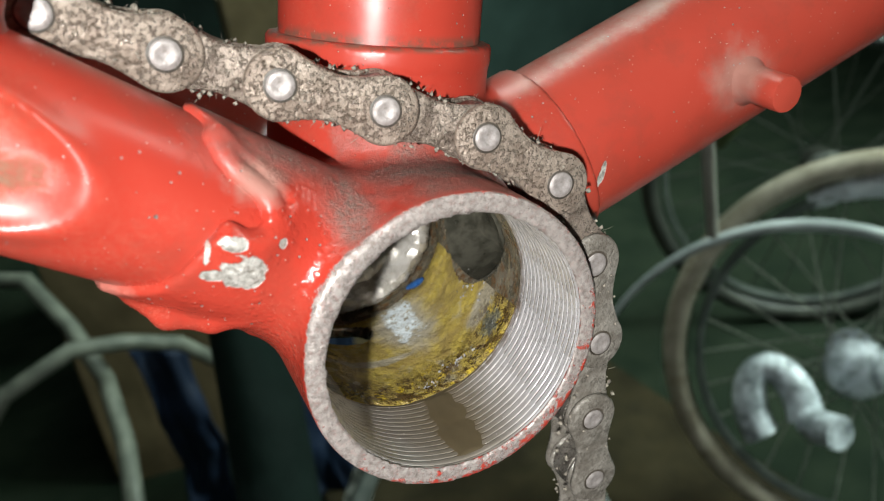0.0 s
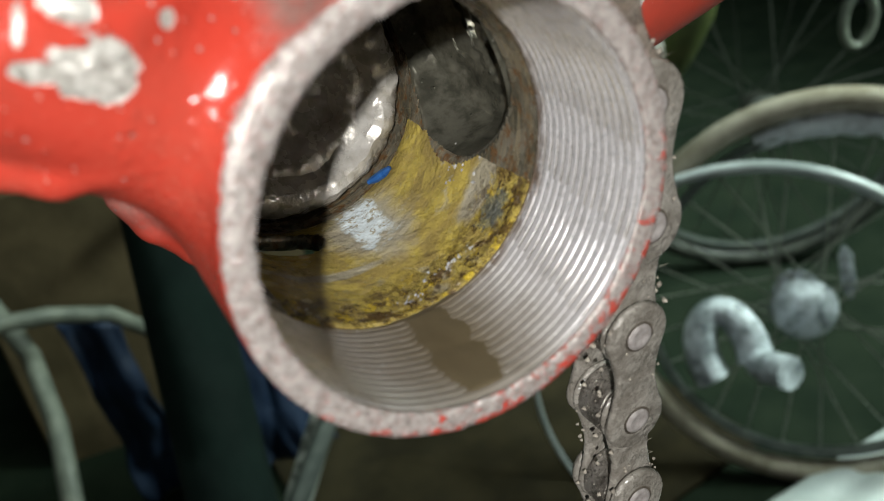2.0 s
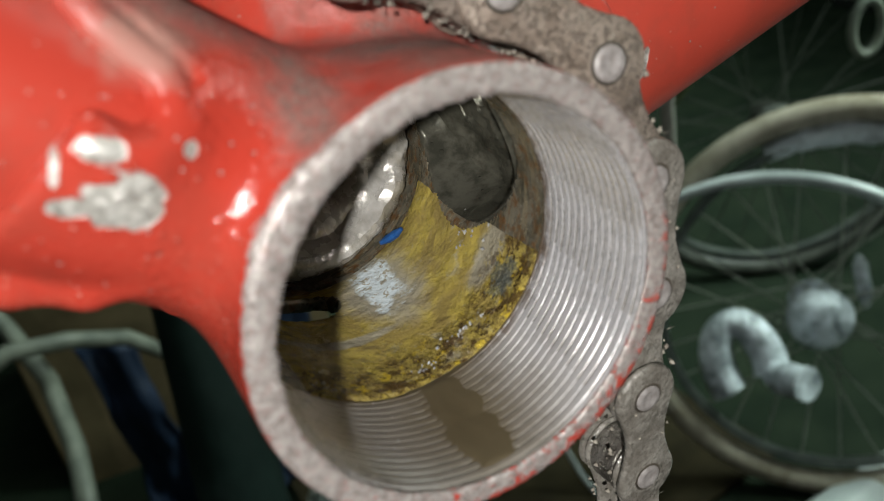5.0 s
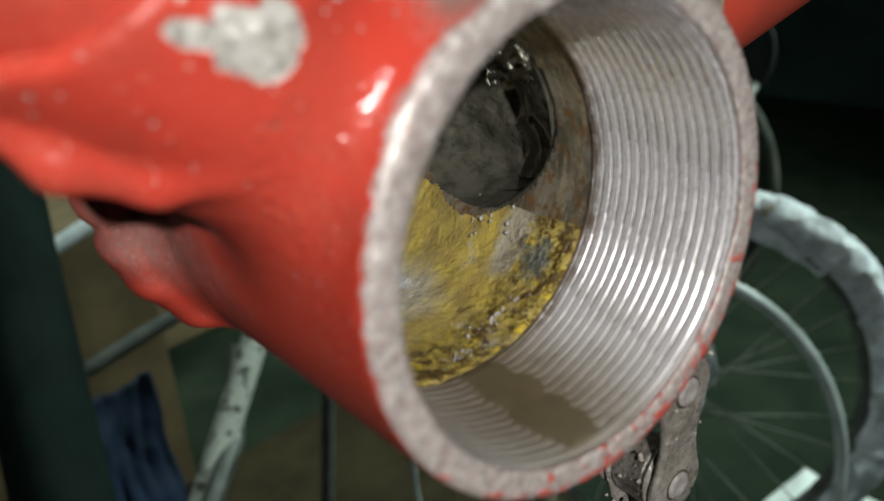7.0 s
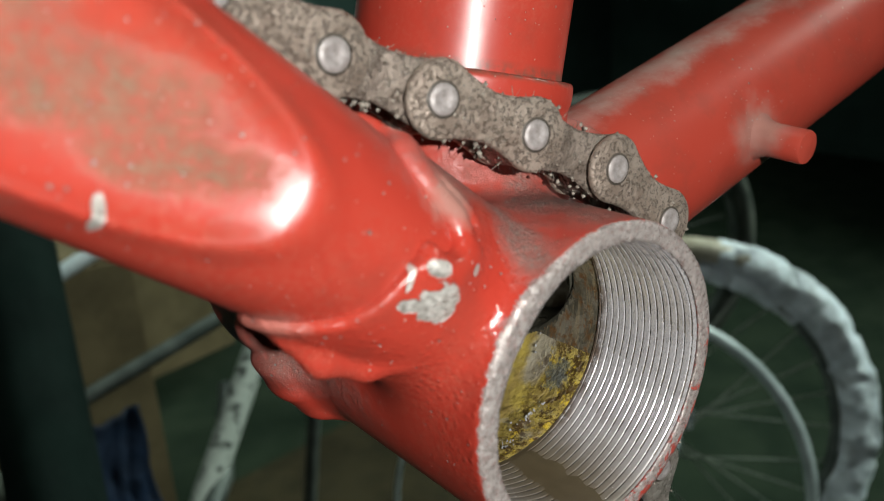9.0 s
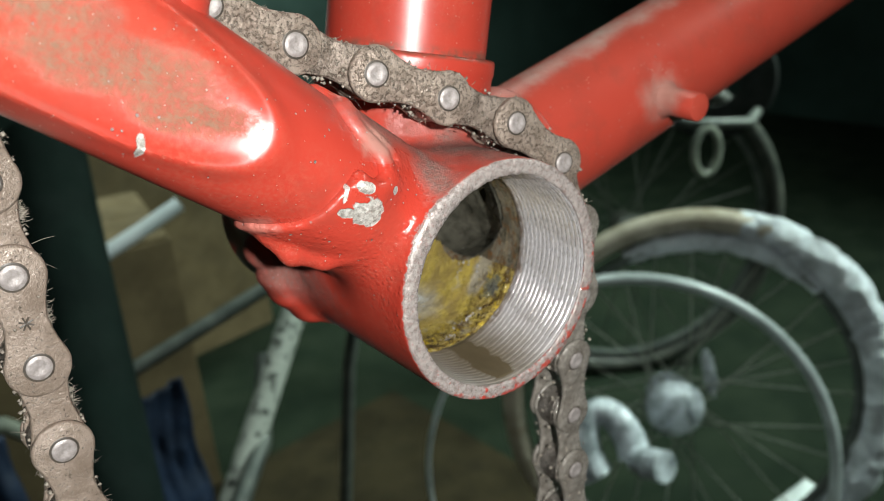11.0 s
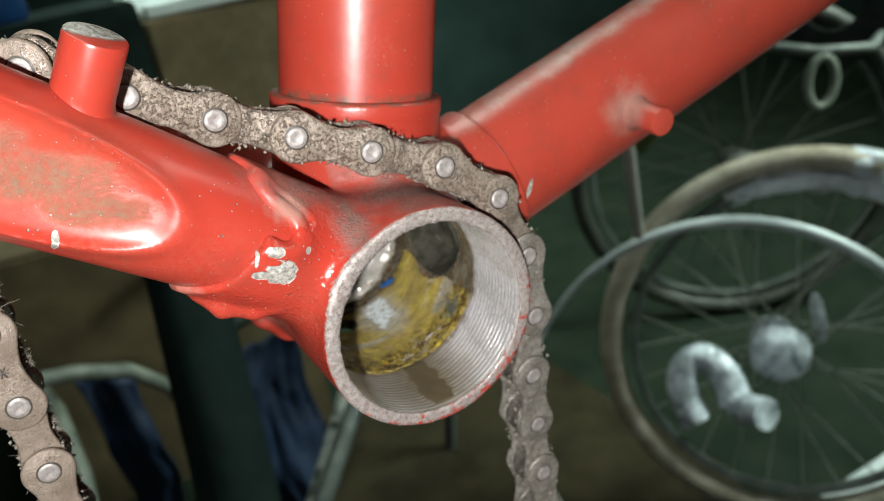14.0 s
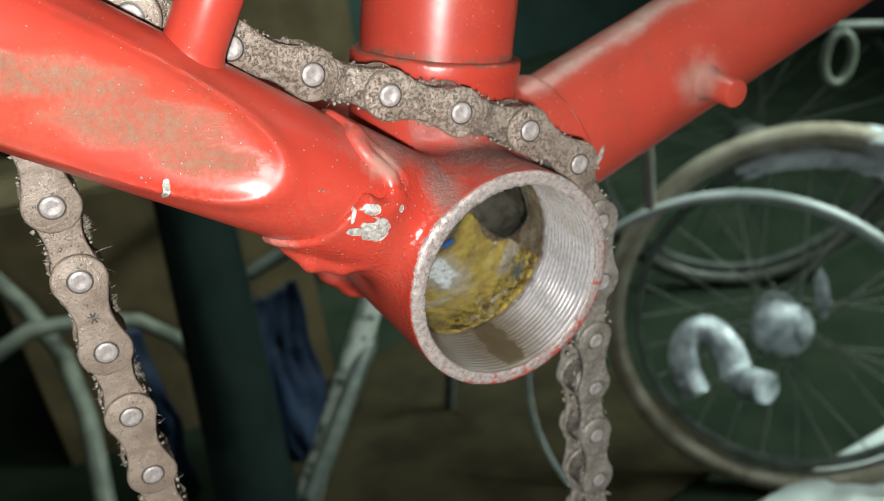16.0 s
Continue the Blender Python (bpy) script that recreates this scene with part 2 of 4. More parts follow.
def thread_steel():
    n = Nodes("cut_thread_steel")
    col = n.mix(n.noise(0.006, 4, 0.6), (0.72, 0.68, 0.69), (0.86, 0.825, 0.84))
    col = n.mix(n.op("MULTIPLY", n.span(n.noise(0.003, 4, 0.7, 0, (1, 0.4, 1)), 0.52, 0.7), 0.25), col, (0.3, 0.26, 0.23))
    rust = n.op("MULTIPLY", n.span(n.op("ADD", n.axis(1), n.op("MULTIPLY", n.noise(0.003, 3), 0.003)), 0.0155, 0.0178), n.span(n.noise(0.0012, 4, 0.7), 0.36, 0.52))
    col = n.mix(n.op("MULTIPLY", rust, 0.85), col, (0.16, 0.085, 0.035))
    film = n.patch((-2.5, 10, -16.5), (13, 18, 5.5), 0.3, 0.005, 0.6)
    col = n.mix(n.op("MULTIPLY", film, 0.58), col, (0.23, 0.195, 0.15))
    stain = n.patch((6.6, 10, -15.0), (9.5, 15, 8.5), 0.25, 0.004, 0.75)
    col = n.mix(n.op("MULTIPLY", stain, 0.93), col, (0.12, 0.09, 0.05))
    dots = n.op("MULTIPLY", n.span(n.op("ADD", n.cells(0.0016), n.op("MULTIPLY", n.noise(0.0007, 2), 0.2)), 0.15, 0.18, 1.0, 0.0), 0.5)
    col = n.mix(dots, col, (0.8, 0.76, 0.74))
    rough = n.blend(stain, n.span(n.noise(0.0015, 4, 0.6, 0, (1, 6, 1)), 0.3, 0.7, 0.22, 0.38), 0.6)
    return n.done(col, rough, n.blend(stain, 0.55, 0.05), n.op("ADD", n.noise(0.0004, 3, 0.6), n.op("MULTIPLY", dots, 1.5)), 0.00006, 0.6)


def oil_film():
    n = Nodes("brown_oil")
    col = n.mix(n.noise(0.004, 3), (0.08, 0.058, 0.03), (0.12, 0.092, 0.052))
    return n.done(col, 0.5, 0.0, n.noise(0.002, 2), 0.00005, 0.5)


def grease():
    n = Nodes("yellow_grease")
    col = n.mix(n.span(n.noise(0.005, 5, 0.6, 0.8), 0.36, 0.64), (0.43, 0.325, 0.07), (0.27, 0.195, 0.06))
    # wiped streaks and bare grey smears
    grey = n.most(n.op("MULTIPLY", n.span(n.noise(0.006, 5, 0.65, 1.0), 0.56, 0.66), 0.8), n.patch((10.5, 38, -13.5), (5.5, 9, 4.5), 0.7, 0.006, 0.4), n.patch((17, 25, -4), (4, 2.2, 5), 0.6, 0.003, 0.3),
                  n.patch((2, 29.5, -17), (9, 1.0, 4), 0.3, 0.003, 0.3))
    col = n.mix(n.op("MULTIPLY", grey, 0.85), col, n.mix(n.noise(0.002, 4), (0.24, 0.21, 0.15), (0.44, 0.4, 0.33)))
    ring = n.span(n.op("ADD", n.axis(1), n.op("MULTIPLY", n.noise(0.003, 4), 0.009)), 0.0245, 0.0305, 1.0, 0.0)
    rough_patch = n.op("MULTIPLY", ring, n.span(n.noise(0.0019, 6, 0.8), 0.47, 0.54))
    col = n.mix(n.op("MULTIPLY", rough_patch, 0.9), col, (0.05, 0.022, 0.006))
    bright = n.op("MULTIPLY", ring, n.span(n.noise(0.0016, 4, 0.7), 0.56, 0.66))
    col = n.mix(n.op("MULTIPLY", bright, 0.8), col, (0.58, 0.41, 0.03))
    teal = n.op("MULTIPLY", n.patch((16.2, 20.5, -5), (2.6, 2.0, 2.4), 1.4, 0.0014, 0.2), 0.55)
    col = n.mix(teal, col, (0.1, 0.13, 0.13))
    # bluish-white sheen of the wet grease, painted into its colour
    wet_sheen = n.op("MULTIPLY", n.patch((10.6, 40, -13.3), (2.6, 7.5, 2.4), 1.3, 0.004, 0.25), n.span(n.noise(0.0011, 4, 0.75, 0.5), 0.38, 0.5))
    col = n.mix(n.op("MULTIPLY", wet_sheen, 0.9), col, (0.72, 0.79, 0.83))
    height = n.op("ADD", n.op("MULTIPLY", n.noise(0.004, 3, 0.6), 1.2), n.op("MULTIPLY", n.noise(0.0009, 4, 0.7), n.blend(ring, 0.5, 1.5)))
    return n.done(col, n.blend(wet_sheen, n.span(n.noise(0.003, 3), 0.35, 0.65, 0.07, 0.3), 0.06), 0.0, height, 0.0006, 0.9)


def chain_steel(name, dark, light, wear, grit=0.14, cover=0.5):
    n = Nodes(name)
    col = n.mix(n.span(n.noise(0.003, 5, 0.6), 0.34, 0.66), dark, light)
    crust = n.span(n.noise(0.0007, 5, 0.75), cover, cover + 0.1)
    col = n.mix(n.op("MULTIPLY", crust, grit), col, (0.07, 0.05, 0.036))
    shine = n.op("MULTIPLY", n.span(n.noise(0.00035, 3, 0.7), 0.55, 0.62), n.span(n.noise(0.004, 3, 0.6), 0.36, 0.56, 0.25, 1.0))
    col = n.mix(n.op("MULTIPLY", shine, 0.42), col, (0.6, 0.53, 0.46))
    rough = n.blend(shine, n.blend(crust, n.span(n.noise(0.0009, 3, 0.7), 0.35, 0.65, 0.3, 0.48), 0.16), 0.18)
    height = n.op("ADD", n.op("MULTIPLY", crust, 0.6), n.op("ADD", n.op("MULTIPLY", n.noise(0.00045, 3, 0.7), 0.9), n.noise(0.0025, 3, 0.5)))
    return n.done(col, rough, n.op("MAXIMUM", n.op("MULTIPLY", shine, 0.6), wear), height, 0.00022, 1.0)


def greased_chain():
    n = Nodes("grease_coated_chain_steel")
    col = n.mix(n.span(n.noise(0.003, 5, 0.6), 0.34, 0.66), (0.15, 0.132, 0.112), (0.27, 0.245, 0.215))
    col = n.mix(n.op("MULTIPLY", n.span(n.noise(0.0012, 4, 0.7), 0.52, 0.62), 0.5), col, (0.08, 0.068, 0.055))
    lumps = n.op("ADD", n.noise(0.0028, 4, 0.6), n.op("MULTIPLY", n.noise(0.0009, 3, 0.7), 0.5))
    return n.done(col, n.span(n.noise(0.002, 3), 0.35, 0.65, 0.1, 0.34), 0.1, lumps, 0.0006, 0.9)


def wrap_film():
    n = Nodes("crinkled_plastic_wrap")
    n.bsdf.inputs["Alpha"].default_value = 1.0
    n.link(n.span(n.noise(0.03, 4, 0.65), 0.36, 0.56, 0.7, 1.0), n.bsdf.inputs["Alpha"])
    col = n.mix(n.noise(0.02, 4), (0.78, 0.86, 0.94), (0.92, 0.96, 1.0))
    return n.done(col, 0.26, 0.0, n.noise(0.012, 4, 0.7, 0.6), 0.01, 1.0)


def plain(name, a, b, grain, rough, metal=0.0, depth=0.0, bump_grain=None, gloss=0.5):
    n = Nodes(name)
    n.bsdf.inputs["Specular IOR Level"].default_value = gloss
    col = n.mix(n.span(n.noise(grain, 5, 0.6), 0.3, 0.7), a, b)
    r = n.span(n.noise(grain * 0.6, 3), 0.3, 0.7, max(0.05, rough - 0.1), min(1.0, rough + 0.1))
    return n.done(col, r, metal, n.noise(bump_grain or grain * 0.3, 4, 0.6) if depth else None, depth or 0.001, 0.8)


RED = paint()
BORE = bore_steel()
THREAD = thread_steel()
INSIDE = tube_inside()
GREASE = grease()
OIL = oil_film()
CHAIN = chain_steel("grimy_chain_steel", (0.225, 0.172, 0.135), (0.325, 0.26, 0.212), 0.28, 0.12)
DRY = chain_steel("tan_dusty_chain_steel", (0.19, 0.143, 0.11), (0.26, 0.203, 0.163), 0.12, 0.25, 0.6)
INNER_STEEL = chain_steel("dark_oily_chain_steel", (0.17, 0.13, 0.103), (0.31, 0.25, 0.207), 0.38)
GREASED = greased_chain()
ROLLER = chain_steel("oily_roller_steel", (0.1, 0.085, 0.07), (0.3, 0.27, 0.24), 0.6)
PIN = plain("worn_pin_steel", (0.25, 0.218, 0.205), (0.38, 0.342, 0.328), 0.0008, 0.42, 0.25, 0.00008)
# Darker colour that paints the shade of the recess into the thread's grooves.
GROOVE = plain("shaded_groove", (0.1, 0.085, 0.07), (0.24, 0.21, 0.185), 0.002, 0.55, 0.2)
SEAM = plain("black_marking", (0.03, 0.024, 0.018), (0.08, 0.064, 0.05), 0.001, 0.5)
LINT = plain("grey_lint", (0.16, 0.135, 0.11), (0.32, 0.28, 0.23), 0.001, 0.8)
CUP = plain("oiled_grey_steel", (0.28, 0.255, 0.22), (0.5, 0.465, 0.43), 0.004, 0.24, 0.3, 0.00045, 0.0022)
BLUE_BIT = plain("blue_plastic", (0.011, 0.052, 0.17), (0.02, 0.085, 0.26), 0.002, 0.35)
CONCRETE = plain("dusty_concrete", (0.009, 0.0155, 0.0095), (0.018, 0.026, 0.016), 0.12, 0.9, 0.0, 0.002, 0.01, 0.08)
WALL = plain("dark_green_wall", (0.018, 0.042, 0.035), (0.035, 0.07, 0.06), 0.3, 0.8, 0.0, 0.003, 0.03)
CEILING = plain("pale_bounce_paint", (0.5, 0.53, 0.5), (0.62, 0.65, 0.62), 0.3, 0.8, 0.0, 0.002, 0.03)
TYRE = plain("dusty_rubber", (0.33, 0.285, 0.21), (0.56, 0.5, 0.4), 0.04, 0.3, 0.0, 0.001, 0.004)
CHROME = plain("dull_chrome", (0.75, 0.82, 0.86), (0.88, 0.93, 0.96), 0.05, 0.35, 0.1)
def worn_chrome():
    n = Nodes("worn_chrome")
    col = n.mix(n.span(n.noise(0.03, 5, 0.7), 0.34, 0.6), (0.2, 0.23, 0.25), (0.74, 0.8, 0.86))
    return n.done(col, n.span(n.noise(0.012, 4), 0.35, 0.65, 0.16, 0.4), 0.12, n.noise(0.012, 4, 0.65), 0.004, 0.9)


BRIGHT = worn_chrome()
SPOKE = plain("spoke_steel", (0.2, 0.215, 0.18), (0.36, 0.38, 0.32), 0.05, 0.45, 0.2)
BLACK = plain("black_paint", (0.002, 0.004, 0.003), (0.006, 0.010, 0.008), 0.05, 0.9)
CARD = plain("brown_cardboard", (0.1, 0.072, 0.034), (0.165, 0.12, 0.06), 0.08, 0.85, 0.0, 0.001, 0.01)
DARK_CARD = plain("dark_brown_cardboard", (0.018, 0.0145, 0.008), (0.034, 0.027, 0.014), 0.08, 0.95, 0.0, 0.001, 0.01, 0.1)
DARK_GREEN = plain("dark_green_card", (0.006, 0.013, 0.011), (0.012, 0.024, 0.02), 0.08, 0.85, 0.0, 0.001, 0.01, 0.15)
BLUE = plain("blue_tarpaulin", (0.005, 0.014, 0.036), (0.01, 0.026, 0.066), 0.06, 0.7, 0.0, 0.004, 0.03)
WHITE = plain("white_plastic_sheet", (0.6, 0.66, 0.66), (0.8, 0.84, 0.84), 0.1, 0.5, 0.0, 0.004, 0.05)
WRAP = wrap_film()
HOOP = plain("tarnished_chrome", (0.36, 0.4, 0.4), (0.62, 0.67, 0.68), 0.05, 0.4, 0.1)
OLIVE = plain("olive_rubber", (0.05, 0.07, 0.015), (0.09, 0.11, 0.03), 0.03, 0.6)
HOSE = plain("pale_rubber", (0.12, 0.135, 0.11), (0.24, 0.26, 0.21), 0.03, 0.5)
PALE_ROD = plain("pale_dusty_metal", (0.4, 0.38, 0.33), (0.6, 0.57, 0.5), 0.006, 0.6, 0.0, 0.001, 0.004)
# Darker copy of SPOKE: the far wheel's dimness is put into its colour.
DIM_SPOKE = plain("dim_spoke_steel", (0.03, 0.034, 0.028), (0.07, 0.075, 0.06), 0.05, 0.6)
def scuffed():
    n = Nodes("scuffed_pale_paint")
    col = n.mix(n.noise(0.02, 4), (0.34, 0.37, 0.33), (0.55, 0.57, 0.52))
    marks = n.span(n.noise(0.013, 3, 0.6, 0.3), 0.54, 0.6)
    return n.done(n.mix(n.op("MULTIPLY", marks, 0.85), col, (0.03, 0.035, 0.03)), 0.5, 0.0, marks, 0.0006, 0.6)


SCUFFED = scuffed()
GREY_ROD = plain("grey_paint", (0.06, 0.072, 0.066), (0.13, 0.145, 0.13), 0.03, 0.5, 0.2)

# ---- helpers for building ----
# Everything on the bicycle is drawn in the shell's own axes, in millimetres: x ahead along the frame,
# y into the shell from its near rim, z up the frame. The frame hangs nose down by LEAN_DOWN degrees.
HEIGHT, LEAN_DOWN = 0.87, 22.0
FRAME_POSE = pose(0, 0, HEIGHT, 0, LEAN_DOWN, 0)
MM = 0.001


def mm(p):
    return (p[0] * MM, p[1] * MM, p[2] * MM)


def mesh(name, verts, faces, *mats, smooth=True):
    me = bpy.data.meshes.new(name)
    me.from_pydata([tuple(v) for v in verts], [], [tuple(f) for f in faces])
    for mat in mats:
        me.materials.append(mat)
    me.polygons.foreach_set("use_smooth", [smooth] * len(me.polygons))
    me.update()
    return me


def thing(name, m, label, category, group="", kind=""):
    ob = new(name)
    ob.empty_display_size = 0.01
    ob.matrix_world = m
    return tagged(ob, label, category, group, kind)


def put(name, me, parent, label="", m=None):
    ob = new(name, me)
    ob.parent = parent
    if m is not None:
        ob.matrix_basis = m
    return tagged(ob, label)


def bm_mesh(name, bm, mat, smooth=True):
    bmesh.ops.recalc_face_normals(bm, faces=bm.faces)
    me = bpy.data.meshes.new(name)
    bm.to_mesh(me)
    bm.free()
    me.materials.append(mat)
    me.polygons.foreach_set("use_smooth", [smooth] * len(me.polygons))
    return me


def lathe(profile, axis_to, segments=96, closed=False):
    """Turns (radius, height) pairs about an axis; axis_to(r cos, r sin, h) gives the point."""
    verts, faces = [], []
    n = len(profile)
    for i in range(segments):
        a = 2 * math.pi * i / segments
        for r, h in profile:
            verts.append(axis_to(r * math.cos(a), r * math.sin(a), h))
    for i in range(segments):
        j = (i + 1) % segments
        for k in range(n if closed else n - 1):
            l = (k + 1) % n
            faces.append((i * n + k, j * n + k, j * n + l, i * n + l))
    return verts, faces


def rod(points, radius, sides=12, cap=True):
    """A round bar along points."""
    pts = [Vector(p) for p in points]
    radii = radius if isinstance(radius, (list, tuple)) else [radius] * len(pts)
    verts, faces = [], []
    side = None
    for i, p in enumerate(pts):
        d = (pts[min(i + 1, len(pts) - 1)] - pts[max(i - 1, 0)]).normalized()
        if side is None:
            side = d.orthogonal().normalized()
        side = (side - d * side.dot(d)).normalized()
        other = d.cross(side)
        for k in range(sides):
            a = 2 * math.pi * k / sides
            verts.append(p + radii[i] * (math.cos(a) * side + math.sin(a) * other))
    for i in range(len(pts) - 1):
        for k in range(sides):
            l = (k + 1) % sides
            faces.append((i * sides + k, i * sides + l, (i + 1) * sides + l, (i + 1) * sides + k))
    if cap:
        faces.append(tuple(range(sides))[::-1])
        faces.append(tuple((len(pts) - 1) * sides + k for k in range(sides)))
    return verts, faces


def join(*pieces):
    verts, faces = [], []
    for v, f in pieces:
        o = len(verts)
        verts += list(v)
        faces += [tuple(i + o for i in q) for q in f]
    return verts, faces


# ---- the bicycle frame ----
MID = 34.0
SEAT_U = Vector((-0.156, 0, 0.988)).normalized()
DOWN_U = Vector((0.799, 0, 0.601)).normalized()
STAY_U = Vector((-0.954, -0.09, 0.287)).normalized()
STAY_P = Vector((0, 15.3, 0.96))
bicycle = thing("bicycle", FRAME_POSE, "glossy red steel bicycle frame, paint chipped, bottom bracket stripped bare", "bicycle")


def cylinder_field(X, Y, Z, p, u, radius):
    """Distance from a round bar's skin, and how far along it a place lies."""
    dx, dy, dz = X - p[0], Y - p[1], Z - p[2]
    t = dx * u[0] + dy * u[1] + dz * u[2]
    return np.sqrt(np.maximum(dx * dx + dy * dy + dz * dz - t * t, 0)) - radius, t


def soft_min(a, b, k):
    h = np.clip(0.5 + 0.5 * (b - a) / k, 0, 1)
    return b + (a - b) * h - k * h * (1 - h)


def soft_max(a, b, k):
    return -soft_min(-a, -b, k)


def lug_edge(phi):
    """How far the chainstay's lug reaches, by the angle round the tube (0: towards the near side, 90: top)."""
    angles = [-180, -135, -90, -72, -55, -40, -25, -8, 2, 7, 11, 17, 28, 40, 47, 56, 70, 90, 135, 180]
    reach = [36, 36, 40, 40, 38, 36, 35.0, 34.5, 33.6, 31.8, 28.6, 26.8, 25.8, 26.6, 28.8, 32.6, 36, 39, 37, 36]
    return np.interp(phi, angles, reach)


def shell_field(X, Y, Z):
    r = np.sqrt(X * X + Z * Z)
    d = soft_max(r - 19.55, np.abs(Y - MID) - 34.0, 0.5)
    for u, radius, reach, lip in ((SEAT_U, 15.9, 33.5, 0.25), (DOWN_U, 14.9, 34.0, 0.0)):
        c, t = cylinder_field(X, Y, Z, (0, MID, 0), u, radius)
        c = c - lip * np.clip((t - 30.2) / 0.5, 0, 1)
        d = soft_min(d, soft_max(soft_max(c, t - reach, 0.7), -t, 0.5), 3.5)
    for mirror in (1, -1):
        Ym = Y if mirror == 1 else 2 * MID - Y
        c, t = cylinder_field(X, Ym, Z, STAY_P, STAY_U, 11.3)
        h = (X - STAY_P[0]) * 0.287 + (Z - STAY_P[2]) * 0.954
        w = -(Ym - STAY_P[1] + 0.094 * t)
        edge = lug_edge(np.degrees(np.arctan2(h, w)))
        d = soft_min(d, soft_max(soft_max(c, (t - edge) * 0.9, 0.5), -t, 0.5), 4.5)
    # raised bead along the lug's scalloped edge
    up, near = np.array((0.287, 0, 0.954)), np.array((-0.094, -0.995, 0.0))
    line = []
    for t, h in ((35.2, 10.0), (33.8, 9.0), (32.0, 8.1), (29.8, 7.5), (27.8, 6.9), (26.4, 5.2), (26.1, 3.6), (27.0, 2.2), (28.8, 1.7), (30.4, 2.0)):
        s = h / 11.3
        line.append(np.array(STAY_P) + np.array(STAY_U) * t + 10.6 * (up * s + near * math.sqrt(max(0, 1 - s * s))))
    bead = np.full(X.shape, 99.0)
    for a, b in zip(line[:-1], line[1:]):
        f = np.clip(((X - a[0]) * (b[0] - a[0]) + (Y - a[1]) * (b[1] - a[1]) + (Z - a[2]) * (b[2] - a[2])) / ((b - a) ** 2).sum(), 0, 1)
        bead = np.minimum(bead, np.sqrt((X - a[0] - f * (b[0] - a[0])) ** 2 + (Y - a[1] - f * (b[1] - a[1])) ** 2 + (Z - a[2] - f * (b[2] - a[2])) ** 2) - 1.4)
    d = soft_min(d, bead, 2.4)
    # lip along the underside of the near socket
    line = [np.array(p) for p in ((-37.0, 9.5, 1.2), (-33.5, 8.6, -0.9), (-28.5, 8.2, -1.0), (-25.5, 7.0, 0.6))]
    for a, b in zip(line[:-1], line[1:]):
        f = np.clip(((X - a[0]) * (b[0] - a[0]) + (Y - a[1]) * (b[1] - a[1]) + (Z - a[2]) * (b[2] - a[2])) / ((b - a) ** 2).sum(), 0, 1)
        lip = np.sqrt((X - a[0] - f * (b[0] - a[0])) ** 2 + (Y - a[1] - f * (b[1] - a[1])) ** 2 + (Z - a[2] - f * (b[2] - a[2])) ** 2) - 1.35
        d = soft_min(d, lip, 1.2)
    # crumbly weld spatter beside the scallop
    mound = np.exp(-((X + 27.8) / 2.6) ** 2 - ((Z - 7.6) / 1.9) ** 2) + 0.8 * np.exp(-((X + 29.2) / 1.3) ** 2 - ((Z - 10.8) / 0.9) ** 2)
    d = d - np.where(Y < 9, 0.4 * mound * (1 + 0.9 * np.sin(2.9 * X) * np.sin(3.3 * Z + 0.7)), 0)
    # web cast below the far socket, ending in a cut corner
    a, b = np.array((-15.0, 39.0, -10.8)), np.array((-8.0, 39.0, -14.8))
    f = np.clip(((X - a[0]) * (b[0] - a[0]) + (Z - a[2]) * (b[2] - a[2])) / ((b - a) ** 2).sum(), 0, 1)
    web = np.sqrt((X - a[0] - f * (b[0] - a[0])) ** 2 + ((Y - 41) * 0.75) ** 2 + (Z - a[2] - f * (b[2] - a[2])) ** 2) - 4.0
    d = soft_min(d, web, 3.0)
    a, b = np.array((-19.5, 44.0, -7.5)), np.array((-11.0, 44.0, -9.0))
    f = np.clip(((X - a[0]) * (b[0] - a[0]) + (Z - a[2]) * (b[2] - a[2])) / ((b - a) ** 2).sum(), 0, 1)
    d = soft_min(d, np.sqrt((X - a[0] - f * (b[0] - a[0])) ** 2 + ((Y - 44) * 0.7) ** 2 + (Z - a[2] - f * (b[2] - a[2])) ** 2) - 3.6, 2.0)
    corner = [np.array(p) for p in ((-18.6, 41.0, -12.3), (-15.2, 41.0, -15.2), (-10.0, 41.0, -17.9), (-5.0, 41.0, -18.4))]
    for a, b in zip(corner[:-1], corner[1:]):
        f = np.clip(((X - a[0]) * (b[0] - a[0]) + (Z - a[2]) * (b[2] - a[2])) / ((b - a) ** 2).sum(), 0, 1)
        edge = np.sqrt((X - a[0] - f * (b[0] - a[0])) ** 2 + ((Y - 42.0) * 0.42) ** 2 + (Z - a[2] - f * (b[2] - a[2])) ** 2) - 1.75
        d = soft_min(d, edge, 1.0)
    d = np.maximum(d, np.where((Y < 0.55) | (Y > 67.4), 16.95, 17.45) - r)
    c, t = cylinder_field(X, Y, Z, (0, MID, 0), DOWN_U, 12.5)
    d = np.maximum(d, np.minimum(-c, 1e9) * (t > 0) - 50 * (t <= 0))
    c, t = cylinder_field(X, Y, Z, (0, MID, 0), SEAT_U, 12.9)
    d = np.maximum(d, np.where(t > 0, -c, -50))
    for mirror in (1, -1):
        c, t = cylinder_field(X, Y if mirror == 1 else 2 * MID - Y, Z, STAY_P, STAY_U, 8.8)
        d = np.maximum(d, np.where(t > 0, -c, -50))
    # drain slot in the underside
    slot = np.sqrt((np.maximum(np.abs(X + 1.5) - 4.0, 0)) ** 2 + (Y - 40.5) ** 2) - 3.6
    d = np.maximum(d, np.where(Z < 0, -slot, -50))
    return d


